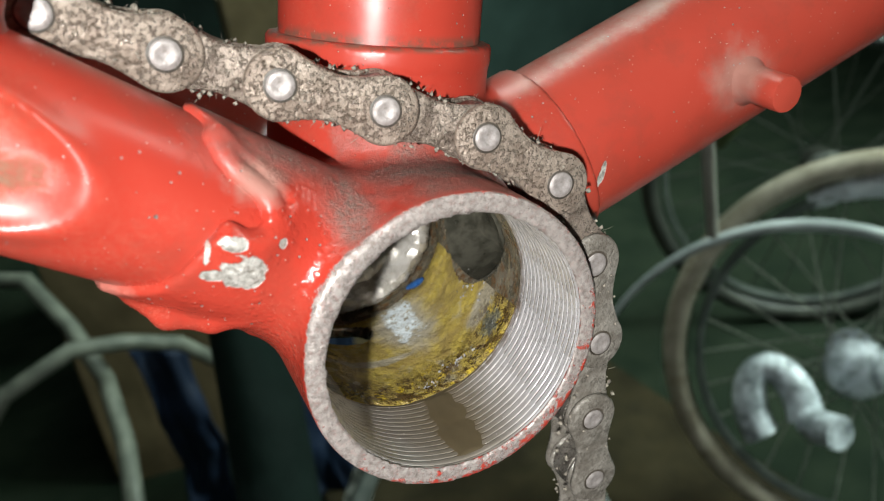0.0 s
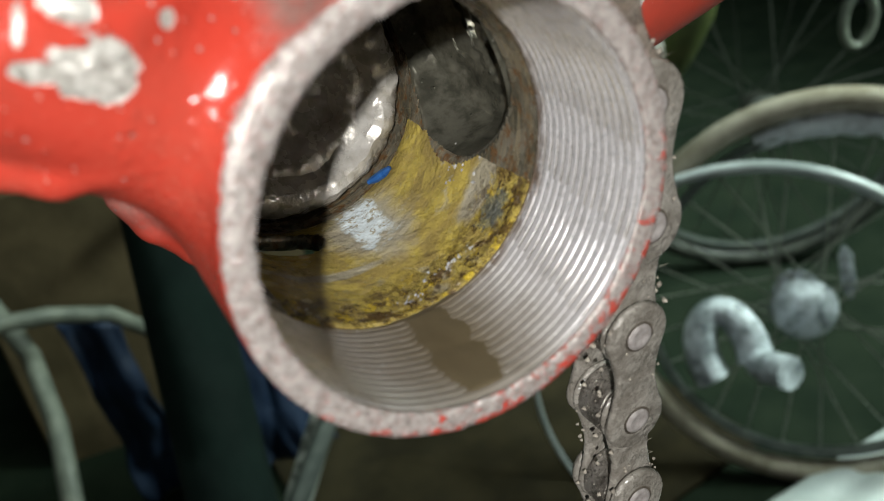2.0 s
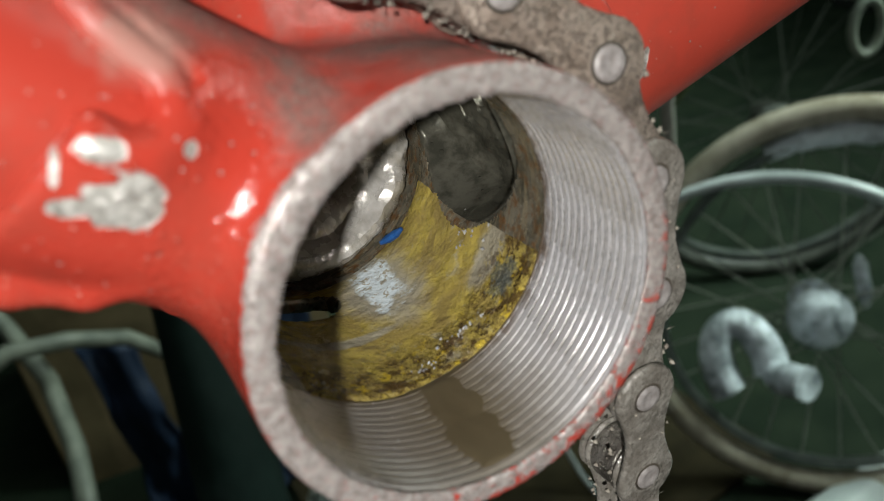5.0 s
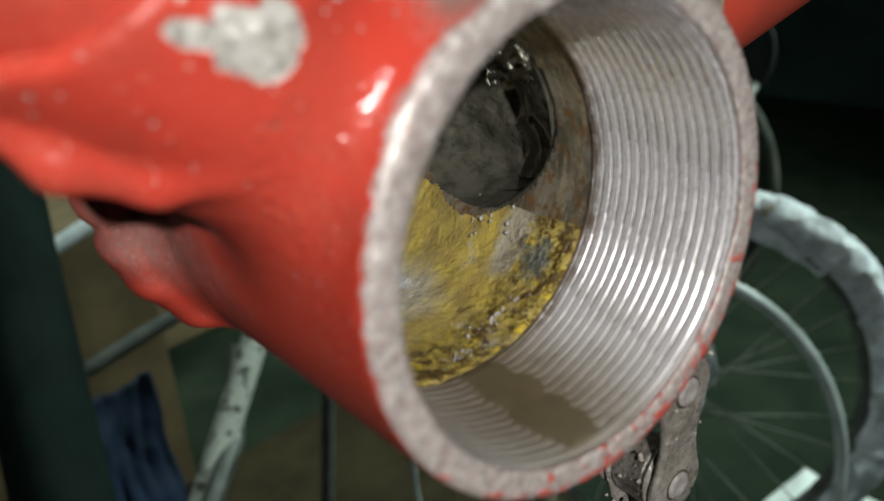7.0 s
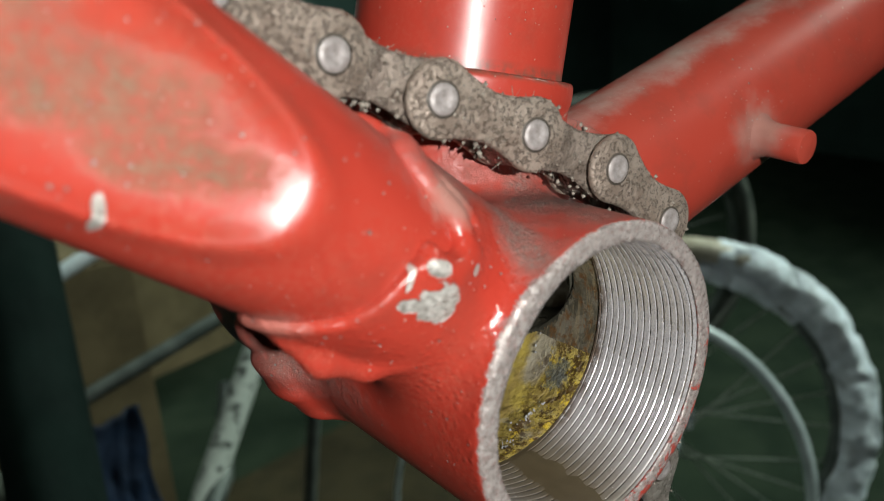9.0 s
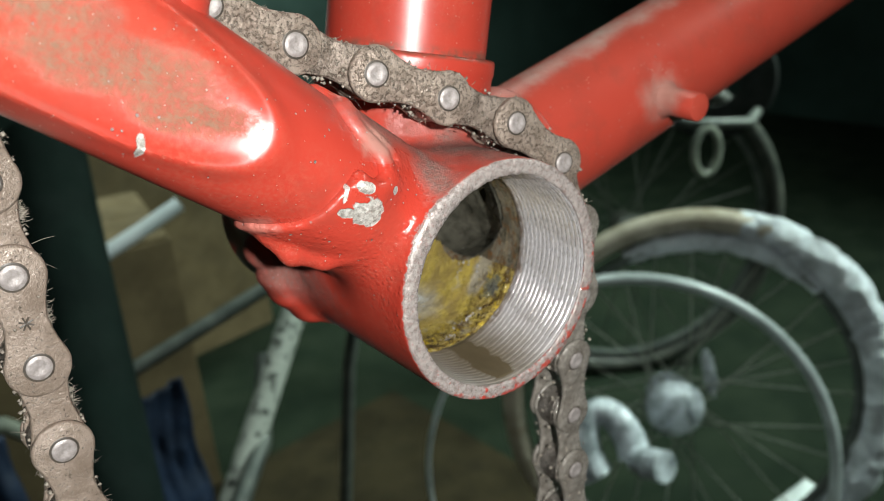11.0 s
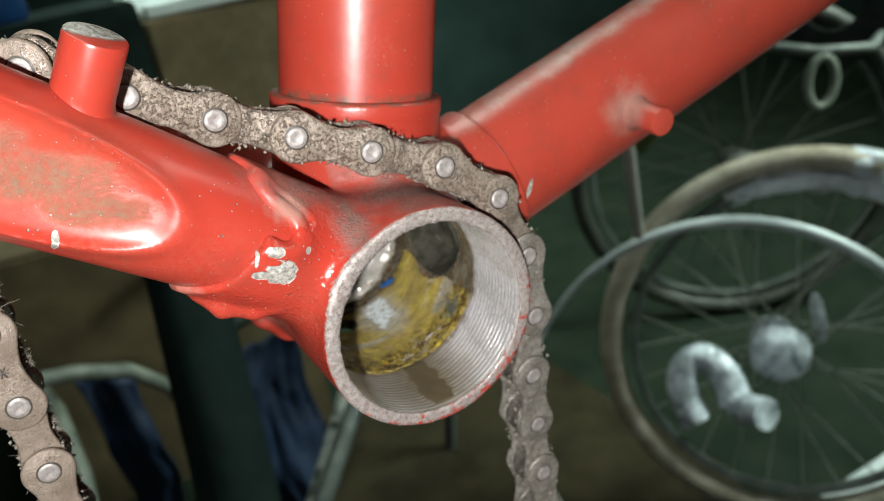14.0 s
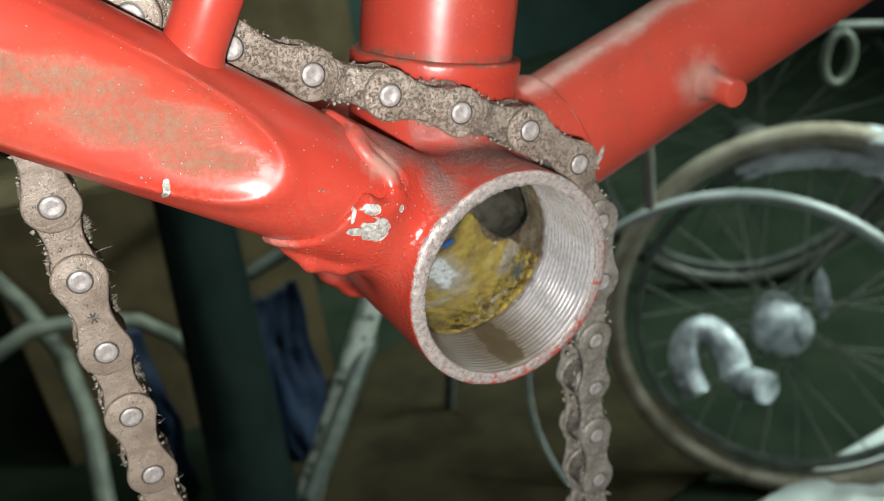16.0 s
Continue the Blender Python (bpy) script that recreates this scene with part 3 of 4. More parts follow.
def skin(field, lo, hi, step):
    """Surface nets: the skin on which field is 0."""
    axes = [np.arange(lo[i], hi[i] + step, step) for i in range(3)]
    X, Y, Z = np.meshgrid(*axes, indexing="ij")
    f = field(X, Y, Z)
    inside = f < 0
    nx, ny, nz = f.shape
    total = np.zeros((nx - 1, ny - 1, nz - 1, 3))
    count = np.zeros((nx - 1, ny - 1, nz - 1))
    shape = (nx - 1, ny - 1, nz - 1)

    def corner(a, o):
        return a[o[0]:o[0] + shape[0], o[1]:o[1] + shape[1], o[2]:o[2] + shape[2]]

    for ax in range(3):
        for b in range(2):
            for c in range(2):
                o = [0, 0, 0]
                o[(ax + 1) % 3], o[(ax + 2) % 3] = b, c
                e = list(o)
                e[ax] = 1
                f0, f1 = corner(f, o), corner(f, e)
                cross = (f0 < 0) != (f1 < 0)
                s = np.where(cross, f0 / np.where(f0 == f1, 1, f0 - f1), 0)
                for k in range(3):
                    total[..., k] += np.where(cross, (s if k == ax else o[k]), 0)
                count += cross
    active = count > 0
    index = -np.ones(shape, int)
    index[active] = np.arange(active.sum())
    cells = np.argwhere(active)
    verts = (cells + total[active] / count[active][:, None]) * step + np.array(lo)
    faces = []
    for ax in range(3):
        o1, o2 = (ax + 1) % 3, (ax + 2) % 3
        a = np.take(inside, range(0, inside.shape[ax] - 1), axis=ax)
        b = np.take(inside, range(1, inside.shape[ax]), axis=ax)
        for i, flip in ((np.argwhere(a & ~b), False), (np.argwhere(~a & b), True)):
            ok = (i[:, o1] > 0) & (i[:, o2] > 0) & (i[:, o1] < shape[o1]) & (i[:, o2] < shape[o2])
            i = i[ok]
            quad = []
            for da, db in ((0, 0), (1, 0), (1, 1), (0, 1)):
                q = i.copy()
                q[:, o1] -= 1 - da
                q[:, o2] -= 1 - db
                quad.append(index[q[:, 0], q[:, 1], q[:, 2]])
            quad = np.stack(quad, 1)
            faces.append(quad[:, ::-1] if flip else quad)
    faces = np.concatenate(faces)
    return verts, faces[(faces >= 0).all(1)]


def shell_mesh():
    v, f = skin(shell_field, (-48, -1.5, -22.5), (38, 69.5, 38), 0.56)
    centre = v[f].mean(1)
    r = np.hypot(centre[:, 0], centre[:, 2])
    normal = np.cross(v[f[:, 1]] - v[f[:, 0]], v[f[:, 2]] - v[f[:, 0]])
    inward = (normal[:, 0] * centre[:, 0] + normal[:, 2] * centre[:, 2]) < 0
    slot = ((r < 18.2) & (r > 17.2) & inward & (centre[:, 1] > 0.9) & (centre[:, 1] < 67)) | ((r < 17.2) & (centre[:, 1] > 0.9) & (centre[:, 1] < 67))
    _, t = cylinder_field(centre[:, 0], centre[:, 1], centre[:, 2], (0, MID, 0), DOWN_U, 0)
    c, t = cylinder_field(centre[:, 0], centre[:, 1], centre[:, 2], (0, MID, 0), DOWN_U, 13.1)
    slot |= (c < 0) & (t > 5)
    drain = np.hypot(np.maximum(np.abs(centre[:, 0] + 1.5) - 4.0, 0), centre[:, 1] - 40.5) < 4.1
    slot |= drain & (centre[:, 2] < 0) & (r < 19.4)
    inside_tube = (c < 0) & (t > 5)
    me = mesh("shell", (v * MM).tolist(), f.tolist(), RED, BORE, INSIDE)
    slot = slot.astype(int)
    slot[inside_tube & (t > 13)] = 2
    me.polygons.foreach_set("material_index", slot.tolist())
    return me


put("bottom_bracket_shell", shell_mesh(), bicycle, "red cast lugged shell, rim scraped bare")


def thread_mesh(name, y0, y1, per, crest, groove):
    """A 24-to-the-inch screw thread: flat crests, and narrow grooves with recess shade painted in."""
    pitch, seg = 1.058, 200
    n = int((y1 - y0) / pitch * per)
    verts, faces, in_groove = [], [], []
    for i in range(n + 1):
        y = y0 + (y1 - y0) * i / n
        for k in range(seg):
            a = 2 * math.pi * k / seg
            turn = ((y / pitch) - k / seg) % 1.0
            ridge = min(1.0, max(0.0, 5.5 * (1 - abs(2 * turn - 1)) - 0.3))
            fade = min(1.0, (y - y0) / 0.7, (y1 - y) / 0.5)
            worn = 0.88 + 0.12 * noise.noise((3 * math.cos(a), y * 0.8, 3 * math.sin(a)))
            r = 17.2 - 0.2 * ridge * fade * worn
            verts.append(mm((r * math.cos(a), y, r * math.sin(a))))
    for i in range(n):
        for k in range(seg):
            l = (k + 1) % seg
            faces.append((i * seg + k, i * seg + l, (i + 1) * seg + l, (i + 1) * seg + k))
            turn = ((y0 + (y1 - y0) * (i + 0.5) / n) / pitch - (k + 0.5) / seg) % 1.0
            in_groove.append(1 if 1 - abs(2 * turn - 1) < 0.13 else 0)
    me = mesh(name, verts, faces, crest, groove)
    me.polygons.foreach_set("material_index", in_groove)
    return me


put("thread", thread_mesh("thread", 0.5, 16.4, 13, THREAD, GROOVE), bicycle, "bright cut steel screw thread")
put("thread", thread_mesh("far_thread", 51.6, 67.5, 7, BORE, BORE), bicycle)


def stay_shape(p, t, a, r):
    """Presses the long hollow into the chainstay's near side."""
    u, side = STAY_U, Vector((0, 1, 0)).cross(STAY_U).normalized()
    front = u.cross(side).normalized()
    if front.y > 0:
        front = -front
    base = STAY_P + u * t
    w, h = (p - base).dot(front), (p - base).dot(side)
    if w <= 0:
        return p
    ring = (abs((t - 82) / 35.5) ** 2.8 + (abs(h + 0.3) / 8.3) ** 2.4) ** 0.4
    hollow = 4.8 * max(0.0, 1 - ring ** 3)
    crest = 0.5 * math.exp(-((ring - 1.02) / 0.08) ** 2)
    return p + front * ((crest - hollow) * min(1, w / 4))


def tube(axis_from, u, radius, t0, t1, taper=0.0, steps=60, segments=72, shape=None, inner=0.0):
    side = Vector((0, 1, 0)).cross(u).normalized()
    front = u.cross(side).normalized()
    verts, faces = [], []
    layers = [(radius, 1)] + ([(inner, -1)] if inner else [])
    for rad, way in layers:
        o = len(verts)
        for i in range(steps + 1):
            t = t0 + (t1 - t0) * i / steps
            r = rad + taper * t
            for k in range(segments):
                a = 2 * math.pi * k / segments
                p = axis_from + u * t + side * (r * math.cos(a)) + front * (r * math.sin(a))
                verts.append(mm(shape(p, t, a, r) if shape else p))
        for i in range(steps):
            for k in range(segments):
                l = (k + 1) % segments
                q = (o + i * segments + k, o + i * segments + l, o + (i + 1) * segments + l, o + (i + 1) * segments + k)
                faces.append(q if way > 0 else q[::-1])
    return verts, faces


def finished(name, data, mat):
    me = mesh(name, *data, mat)
    bm = bmesh.new()
    bm.from_mesh(me)
    bmesh.ops.recalc_face_normals(bm, faces=bm.faces)
    bm.to_mesh(me)
    bm.free()
    me.set_sharp_from_angle(angle=radians(38))
    return me


put("seat_tube", finished("seat_tube", tube(Vector((0, MID, 0)), SEAT_U, 14.4, 21, 190, inner=13.1), RED), bicycle)
put("down_tube", finished("down_tube", tube(Vector((0, MID, 0)), DOWN_U, 13.75, 21, 330), RED), bicycle)
put("down_tube_bore", finished("down_tube_bore", tube(Vector((0, MID, 0)), DOWN_U, 12.42, 17.0, 120), INSIDE), bicycle, "dark greasy inside of the tube")
put("chainstay", finished("chainstay", tube(STAY_P, STAY_U, 9.9, 20, 260, 0.0135, 330, 176, stay_shape), RED), bicycle)
far = [(x, 68 * MM - y, z) for x, y, z in tube(STAY_P, STAY_U, 9.9, 20, 260, 0.0135, 12, 48)[0]]
put("chainstay", finished("far_chainstay", (far, tube(STAY_P, STAY_U, 9.9, 20, 260, 0.0135, 12, 48)[1]), RED), bicycle)


def stub(foot, u, radius, length, hollow):
    side = u.orthogonal().normalized()
    other = u.cross(side)
    prof = [(radius * 1.75, -1.4), (radius * 1.42, 0.0), (radius * 1.16, 1.0), (radius * 1.04, 2.2), (radius, 3.2), (radius, length - 0.5), (radius - 0.15, length - 0.1), (radius - 0.5, length)]
    prof += [(radius - 1.1, length), (radius - 1.2, length - 0.6), (0.01, length - 0.6)] if hollow else [(0.01, length + 0.12)]
    return lathe(prof, lambda a, b, h: mm(foot + side * a + other * b + u * h), 40)


put("cable_stop", finished("stay_stop", stub(Vector((-55.7, 9.2, 26.6)), Vector((0.1, -0.3, 0.95)).normalized(), 4.1, 11.3, False), RED), bicycle, "stubby red peg with a bare top")
put("cable_stop", finished("tube_stop", stub(Vector((52.8, 20.9, 38.2)), Vector((0, -1, -0.08)).normalized(), 2.9, 9.0, False), RED), bicycle)

# the far cup that is still screwed in
cup = [(17.3, 52), (16.6, 49.5), (16.0, 47.4), (15.2, 45.8), (14.2, 44.8), (13.0, 44.6), (12.0, 45.2), (11.3, 46.4), (10.6, 47.2), (9.8, 47.2), (8.9, 47.8), (8.0, 49.4), (6.5, 50.6), (0.01, 51), (0.01, 66), (17.3, 67)]


def greased(a, b, h):
    """A point of the cup, lumpy with grease."""
    k = 1 + 0.035 * noise.fractal((a * 0.22, h * 0.3, b * 0.22), 0.7, 2.0, 4)
    return mm((a * k, h + 0.7 * noise.fractal((a * 0.3, h * 0.2 + 7, b * 0.3), 0.7, 2.0, 3) * (h < 52), b * k))


put("bearing_cup", finished("bearing_cup", lathe(cup, greased, 180, True), CUP), bicycle, "oily grey steel far-side bearing cup")


def grease_mesh():
    """A lumpy layer on the lower side of the bore."""
    na, ny = 120, 70
    verts, faces = [], []
    for i in range(na + 1):
        a = -115 + 118 * i / na
        for j in range(ny + 1):
            y = 16.2 + 31 * j / ny
            e = min(1, (a + 115) / 10, (3 - a) / 22, (y - 16.2) / 0.8, (47 - y) / 5)
            lump = noise.fractal((a * 0.09, y * 0.33, 3.1), 0.6, 2.0, 4)
            big = noise.noise((a * 0.03, y * 0.1, 8.0))
            thick = (0.32 + 0.12 * lump + 0.4 * big) * max(0, e) - 0.25 * (1 - max(0, min(1, e * 2)))
            r = 17.42 - thick
            verts.append(mm((r * math.cos(radians(a)), y, r * math.sin(radians(a)))))
    for i in range(na):
        for j in range(ny):
            q = [i * (ny + 1) + j, i * (ny + 1) + j + 1, (i + 1) * (ny + 1) + j + 1, (i + 1) * (ny + 1) + j]
            c = [sum(verts[k][n] for k in q) / 4 / MM for n in range(3)]
            t = c[0] * DOWN_U.x + c[2] * DOWN_U.z
            s = -c[0] * DOWN_U.z + c[2] * DOWN_U.x
            if t > 0 and (c[1] - MID) ** 2 + s * s < 12.9 ** 2:
                continue
            if c[2] < 0 and max(abs(c[0] + 1.5) - 4.0, 0) ** 2 + (c[1] - 40.5) ** 2 < 3.4 ** 2:
                continue
            faces.append(q)
    return verts, faces


def film_mesh():
    """A smooth smear of brown oil that fills the lowest threads."""
    na, ny = 60, 50
    verts, faces = [], []
    for i in range(na + 1):
        a = -98 + 62 * i / na
        for j in range(ny + 1):
            y = 0.6 + 17.4 * j / ny
            lean = a + 67 - (y - 9) * 0.3
            e = 1.15 - abs(lean / (15 if y > 5 else 15 - (5 - y) * 0.8)) ** 1.4
            e = min(e, (18 - y) / 2.5, (y - 0.6) / 1.2) + 0.25 * noise.noise((a * 0.12, y * 0.4, 1.7))
            r = 17.42 - 0.54 * min(1, max(0, e * 0.95))
            verts.append(mm((r * math.cos(radians(a)), y, r * math.sin(radians(a)))))
    for i in range(na):
        for j in range(ny):
            q = i * (ny + 1) + j
            faces.append((q, q + 1, q + ny + 2, q + ny + 1))
    return verts, faces


def plug_mesh():
    """A lumpy plug added across the mouth of the down tube, to catch light inside it."""
    side = Vector((0, 1, 0))
    up = DOWN_U.cross(side)
    rings, seg = 22, 64
    verts, faces = [mm(Vector((0, MID, 0)) + DOWN_U * 22.5)], []
    for i in range(1, rings + 1):
        r = 12.45 * i / rings
        for k in range(seg):
            a = 2 * math.pi * k / seg
            u, w = r * math.cos(a), r * math.sin(a)
            t = 22.5 - 2.2 * (r / 12.45) ** 4 + 0.9 * noise.fractal((u * 0.16, w * 0.16, 2.0), 0.7, 2.0, 4)
            verts.append(mm(Vector((0, MID, 0)) + DOWN_U * t + side * u + up * w))
    for k in range(seg):
        faces.append((0, 1 + k, 1 + (k + 1) % seg))
    for i in range(rings - 1):
        for k in range(seg):
            l = (k + 1) % seg
            faces.append((1 + i * seg + k, 1 + (i + 1) * seg + k, 1 + (i + 1) * seg + l, 1 + i * seg + l))
    return verts, faces


def crumbs_mesh(spots, seed):
    """Glinting swarf and droplets lying in the grease: (angle round the bore, depth, spread, how many)."""
    rnd = random.Random(seed)
    verts, faces = [], []
    for angle, depth, spread, count in spots:
        for _ in range(count):
            a, y = radians(angle + rnd.gauss(0, spread * 3.4)), depth + rnd.gauss(0, spread * 0.55)
            size = rnd.uniform(0.08, 0.22) * (1.5 if rnd.random() < 0.15 else 1)
            r = 16.86 - 0.3 * size
            at = Vector((r * math.cos(a), y, r * math.sin(a)))
            o = len(verts)
            for e in ((1, 0, 0), (-1, 0, 0), (0, 1, 0), (0, -1, 0), (0, 0, 1), (0, 0, -1)):
                verts.append(Vector(mm(at + Vector(e) * size * rnd.uniform(0.6, 1.5))))
            faces += [tuple(o + k for k in t) for t in ((0, 2, 4), (2, 1, 4), (1, 3, 4), (3, 0, 4), (2, 0, 5), (1, 2, 5), (3, 1, 5), (0, 3, 5))]
    return verts, faces


put("tube_plug", finished("tube_plug", plug_mesh(), INSIDE), bicycle, "added dark plug closing the mouth of the tube")
SWARF = plain("glinting_swarf", (0.55, 0.52, 0.5), (0.85, 0.83, 0.82), 0.001, 0.14, 0.6)
crumbs = tagged(new("metal_crumbs", mesh("metal_crumbs", *crumbs_mesh(((-42, 20.2, 0.9, 13), (-64, 19.3, 1.0, 14), (-106, 18.4, 0.7, 6), (-50, 21.0, 1.4, 5), (-13, 31.0, 1.4, 9), (-10, 27.0, 1.5, 5), (-34, 19.8, 0.8, 3)), 11), SWARF, smooth=False)), "glinting metal crumbs and drops lying in the grease", "metal crumbs", kind="stuff")
crumbs.matrix_world = FRAME_POSE
scrap_bit = tagged(new("plastic_scrap", finished("plastic_scrap", rod([mm(p) for p in ((13.3, 46.0, -9.9), (14.0, 45.2, -9.0), (14.6, 44.3, -7.9), (14.9, 43.6, -7.0))], [0.0003, 0.0006, 0.0006, 0.0003], 7), BLUE_BIT)), "small blue plastic sliver stuck in the grease", "plastic scrap")
scrap_bit.matrix_world = FRAME_POSE
put("oil_smear", mesh("oil_smear", *film_mesh(), OIL), bicycle, "brown oil smear over the threads")
put("grease", mesh("grease", *grease_mesh(), GREASE), bicycle, "thick yellow-brown grease inside the shell")

# ---- the chain ----
PINS = [(-40.4, 21.5, -69.4), (-45.1, 21.5, -57.8), (-49.9, 21.5, -46.2), (-54.7, 21.5, -34.4), (-59.7, 21.5, -22.3), (-64.6, 21.5, -10.2), (-69.3, 21.5, 1.4), (-73.5, 21.5, 13.3), (-71.5, 19, 26.2),
        (-61.2, 15, 31.3), (-49, 14, 29), (-36.2, 13.9, 27.2), (-23.3, 11.6, 26.2), (-11, 9.6, 25.5), (1.8, 7.9, 24.4), (13.4, 6.8, 20), (22, 6.8, 9.9), (27.3, 7.5, -2.3),
        (30.6, 8.1, -15.2), (35.3, 9, -26.8), (40.1, 9, -39), (44.9, 9, -50.8), (49.6, 9, -62.6), (54.4, 9, -74.4)]
PITCH = 12.7


def plate(y0, y1, r_end, waist):
    """A figure-of-eight side plate between two pins, with softened edges."""
    out = []
    for k in range(25):
        a = radians(-118 + 236 * k / 24)
        out.append((PITCH / 2 + r_end * math.cos(a), r_end * math.sin(a)))
    for k in range(1, 6):
        x = out[24][0] + (-2 * out[24][0]) * k / 6
        f = abs(x) / out[24][0]
        out.append((x, waist + (out[24][1] - waist) * f ** 1.6))
    for k in range(25):
        a = radians(62 + 236 * k / 24)
        out.append((-PITCH / 2 + r_end * math.cos(a), r_end * math.sin(a)))
    for k in range(1, 6):
        x = -out[24][0] + 2 * out[24][0] * k / 6
        f = abs(x) / out[24][0]
        out.append((x, -waist - (out[24][1] - waist) * f ** 1.6))
    n = len(out)
    verts, faces = [], []
    s = 0.42
    for y, k in ((y0, 0.9), (y0 + s * 0.35, 0.965), (y0 + s, 1.0), (y1 - s, 1.0), (y1 - s * 0.35, 0.965), (y1, 0.9)):
        for x, z in out:
            cx = PITCH / 2 if x > 0 else -PITCH / 2
            cx = cx if abs(x) > 4 else x
            verts.append(mm((cx + (x - cx) * k, y, z * k)))
    for i in range(5):
        for k in range(n):
            l = (k + 1) % n
            faces.append((i * n + k, i * n + l, (i + 1) * n + l, (i + 1) * n + k))
    faces.append(tuple(range(n)))
    faces.append(tuple(5 * n + k for k in range(n))[::-1])
    return verts, faces


def along_y(profile, seg=28):
    return lathe(profile, lambda a, b, h: mm((a, h, b)), seg)


OUTER = finished("outer_link", join(plate(-4.3, -3.2, 4.2, 2.75), plate(3.2, 4.3, 4.2, 2.75)), CHAIN)
INNER = finished("inner_link", join(plate(-3.1, -2.2, 4.05, 2.75), plate(2.2, 3.1, 4.05, 2.75)), INNER_STEEL)
OUTER_DRY = finished("outer_link", join(plate(-4.3, -3.2, 4.2, 2.75), plate(3.2, 4.3, 4.2, 2.75)), DRY)
INNER_DRY = finished("inner_link", join(plate(-3.1, -2.2, 4.05, 2.75), plate(2.2, 3.1, 4.05, 2.75)), DRY)
OUTER_WET = finished("outer_link", join(plate(-4.3, -3.2, 4.2, 2.75), plate(3.2, 4.3, 4.2, 2.75)), GREASED)
INNER_WET = finished("inner_link", join(plate(-3.1, -2.2, 4.05, 2.75), plate(2.2, 3.1, 4.05, 2.75)), GREASED)
PIN_ME = finished("pin", along_y([(0.01, -4.5), (0.6, -4.52), (0.95, -4.64), (1.4, -4.62), (1.66, -4.46), (1.7, -4.25), (1.7, 4.25), (1.62, 4.5), (0.01, 4.62)]), PIN)
# Slightly raised dark ring in place of the narrow gap round a pin.
SEAM_ME = finished("dark_ring", along_y([(1.66, -4.2), (1.66, -4.36), (1.84, -4.37), (1.97, -4.31), (2.0, -4.2)]), SEAM)
ROLLER_ME = finished("roller", along_y([(1.8, -2.15), (3.6, -2.15), (3.85, -1.9), (3.85, 1.9), (3.6, 2.15), (1.8, 2.15)]), ROLLER)
chain = thing("bicycle_chain", FRAME_POSE, "grimy steel bicycle chain draped over the red frame, hanging down", "chain")
centres = [Vector((x, y + 4.6, z)) for x, y, z in PINS]
rng = random.Random(4)
for i in range(len(centres) - 1):
    a, b = centres[i], centres[i + 1]
    x = (b - a).normalized()
    y = (Vector((0, 1, 0)) - x * x.y).normalized()
    z = x.cross(y)
    m = Matrix(((x.x, y.x, z.x, 0), (x.y, y.y, z.y, 0), (x.z, y.z, z.z, 0), (0, 0, 0, 1)))
    m = Matrix.Translation((a + b) / 2 * MM) @ m @ Matrix.Diagonal(((b - a).length / PITCH, 1, 1, 1))
    outer = i % 2 == 0
    link = put("outer_link" if outer else "inner_link", (OUTER_DRY if i < 9 else OUTER if i < 16 else OUTER_WET) if outer else (INNER_DRY if i < 9 else INNER if i < 16 else INNER_WET), chain, m=m)
    if i == 4:
        strokes = [rod([mm((-0.95 * math.cos(a), -4.31, -0.95 * math.sin(a))), mm((0.95 * math.cos(a), -4.31, 0.95 * math.sin(a)))], 0.00013, 5) for a in (0.3, 1.1, 1.9, 2.6)]
        put("stamp", finished("stamp", join(*strokes), SEAM), link, "small stamped star, dark with grime")
    for s in (-1, 1):
        at = Matrix.Translation((s * PITCH / 2 * MM, 0, 0))
        put("pin" if outer else "roller", PIN_ME if outer else ROLLER_ME, link, "bright worn pin" if outer else "", at)
        if outer:
            put("dark_ring", SEAM_ME, link, "thin dark ring round the pin", at)


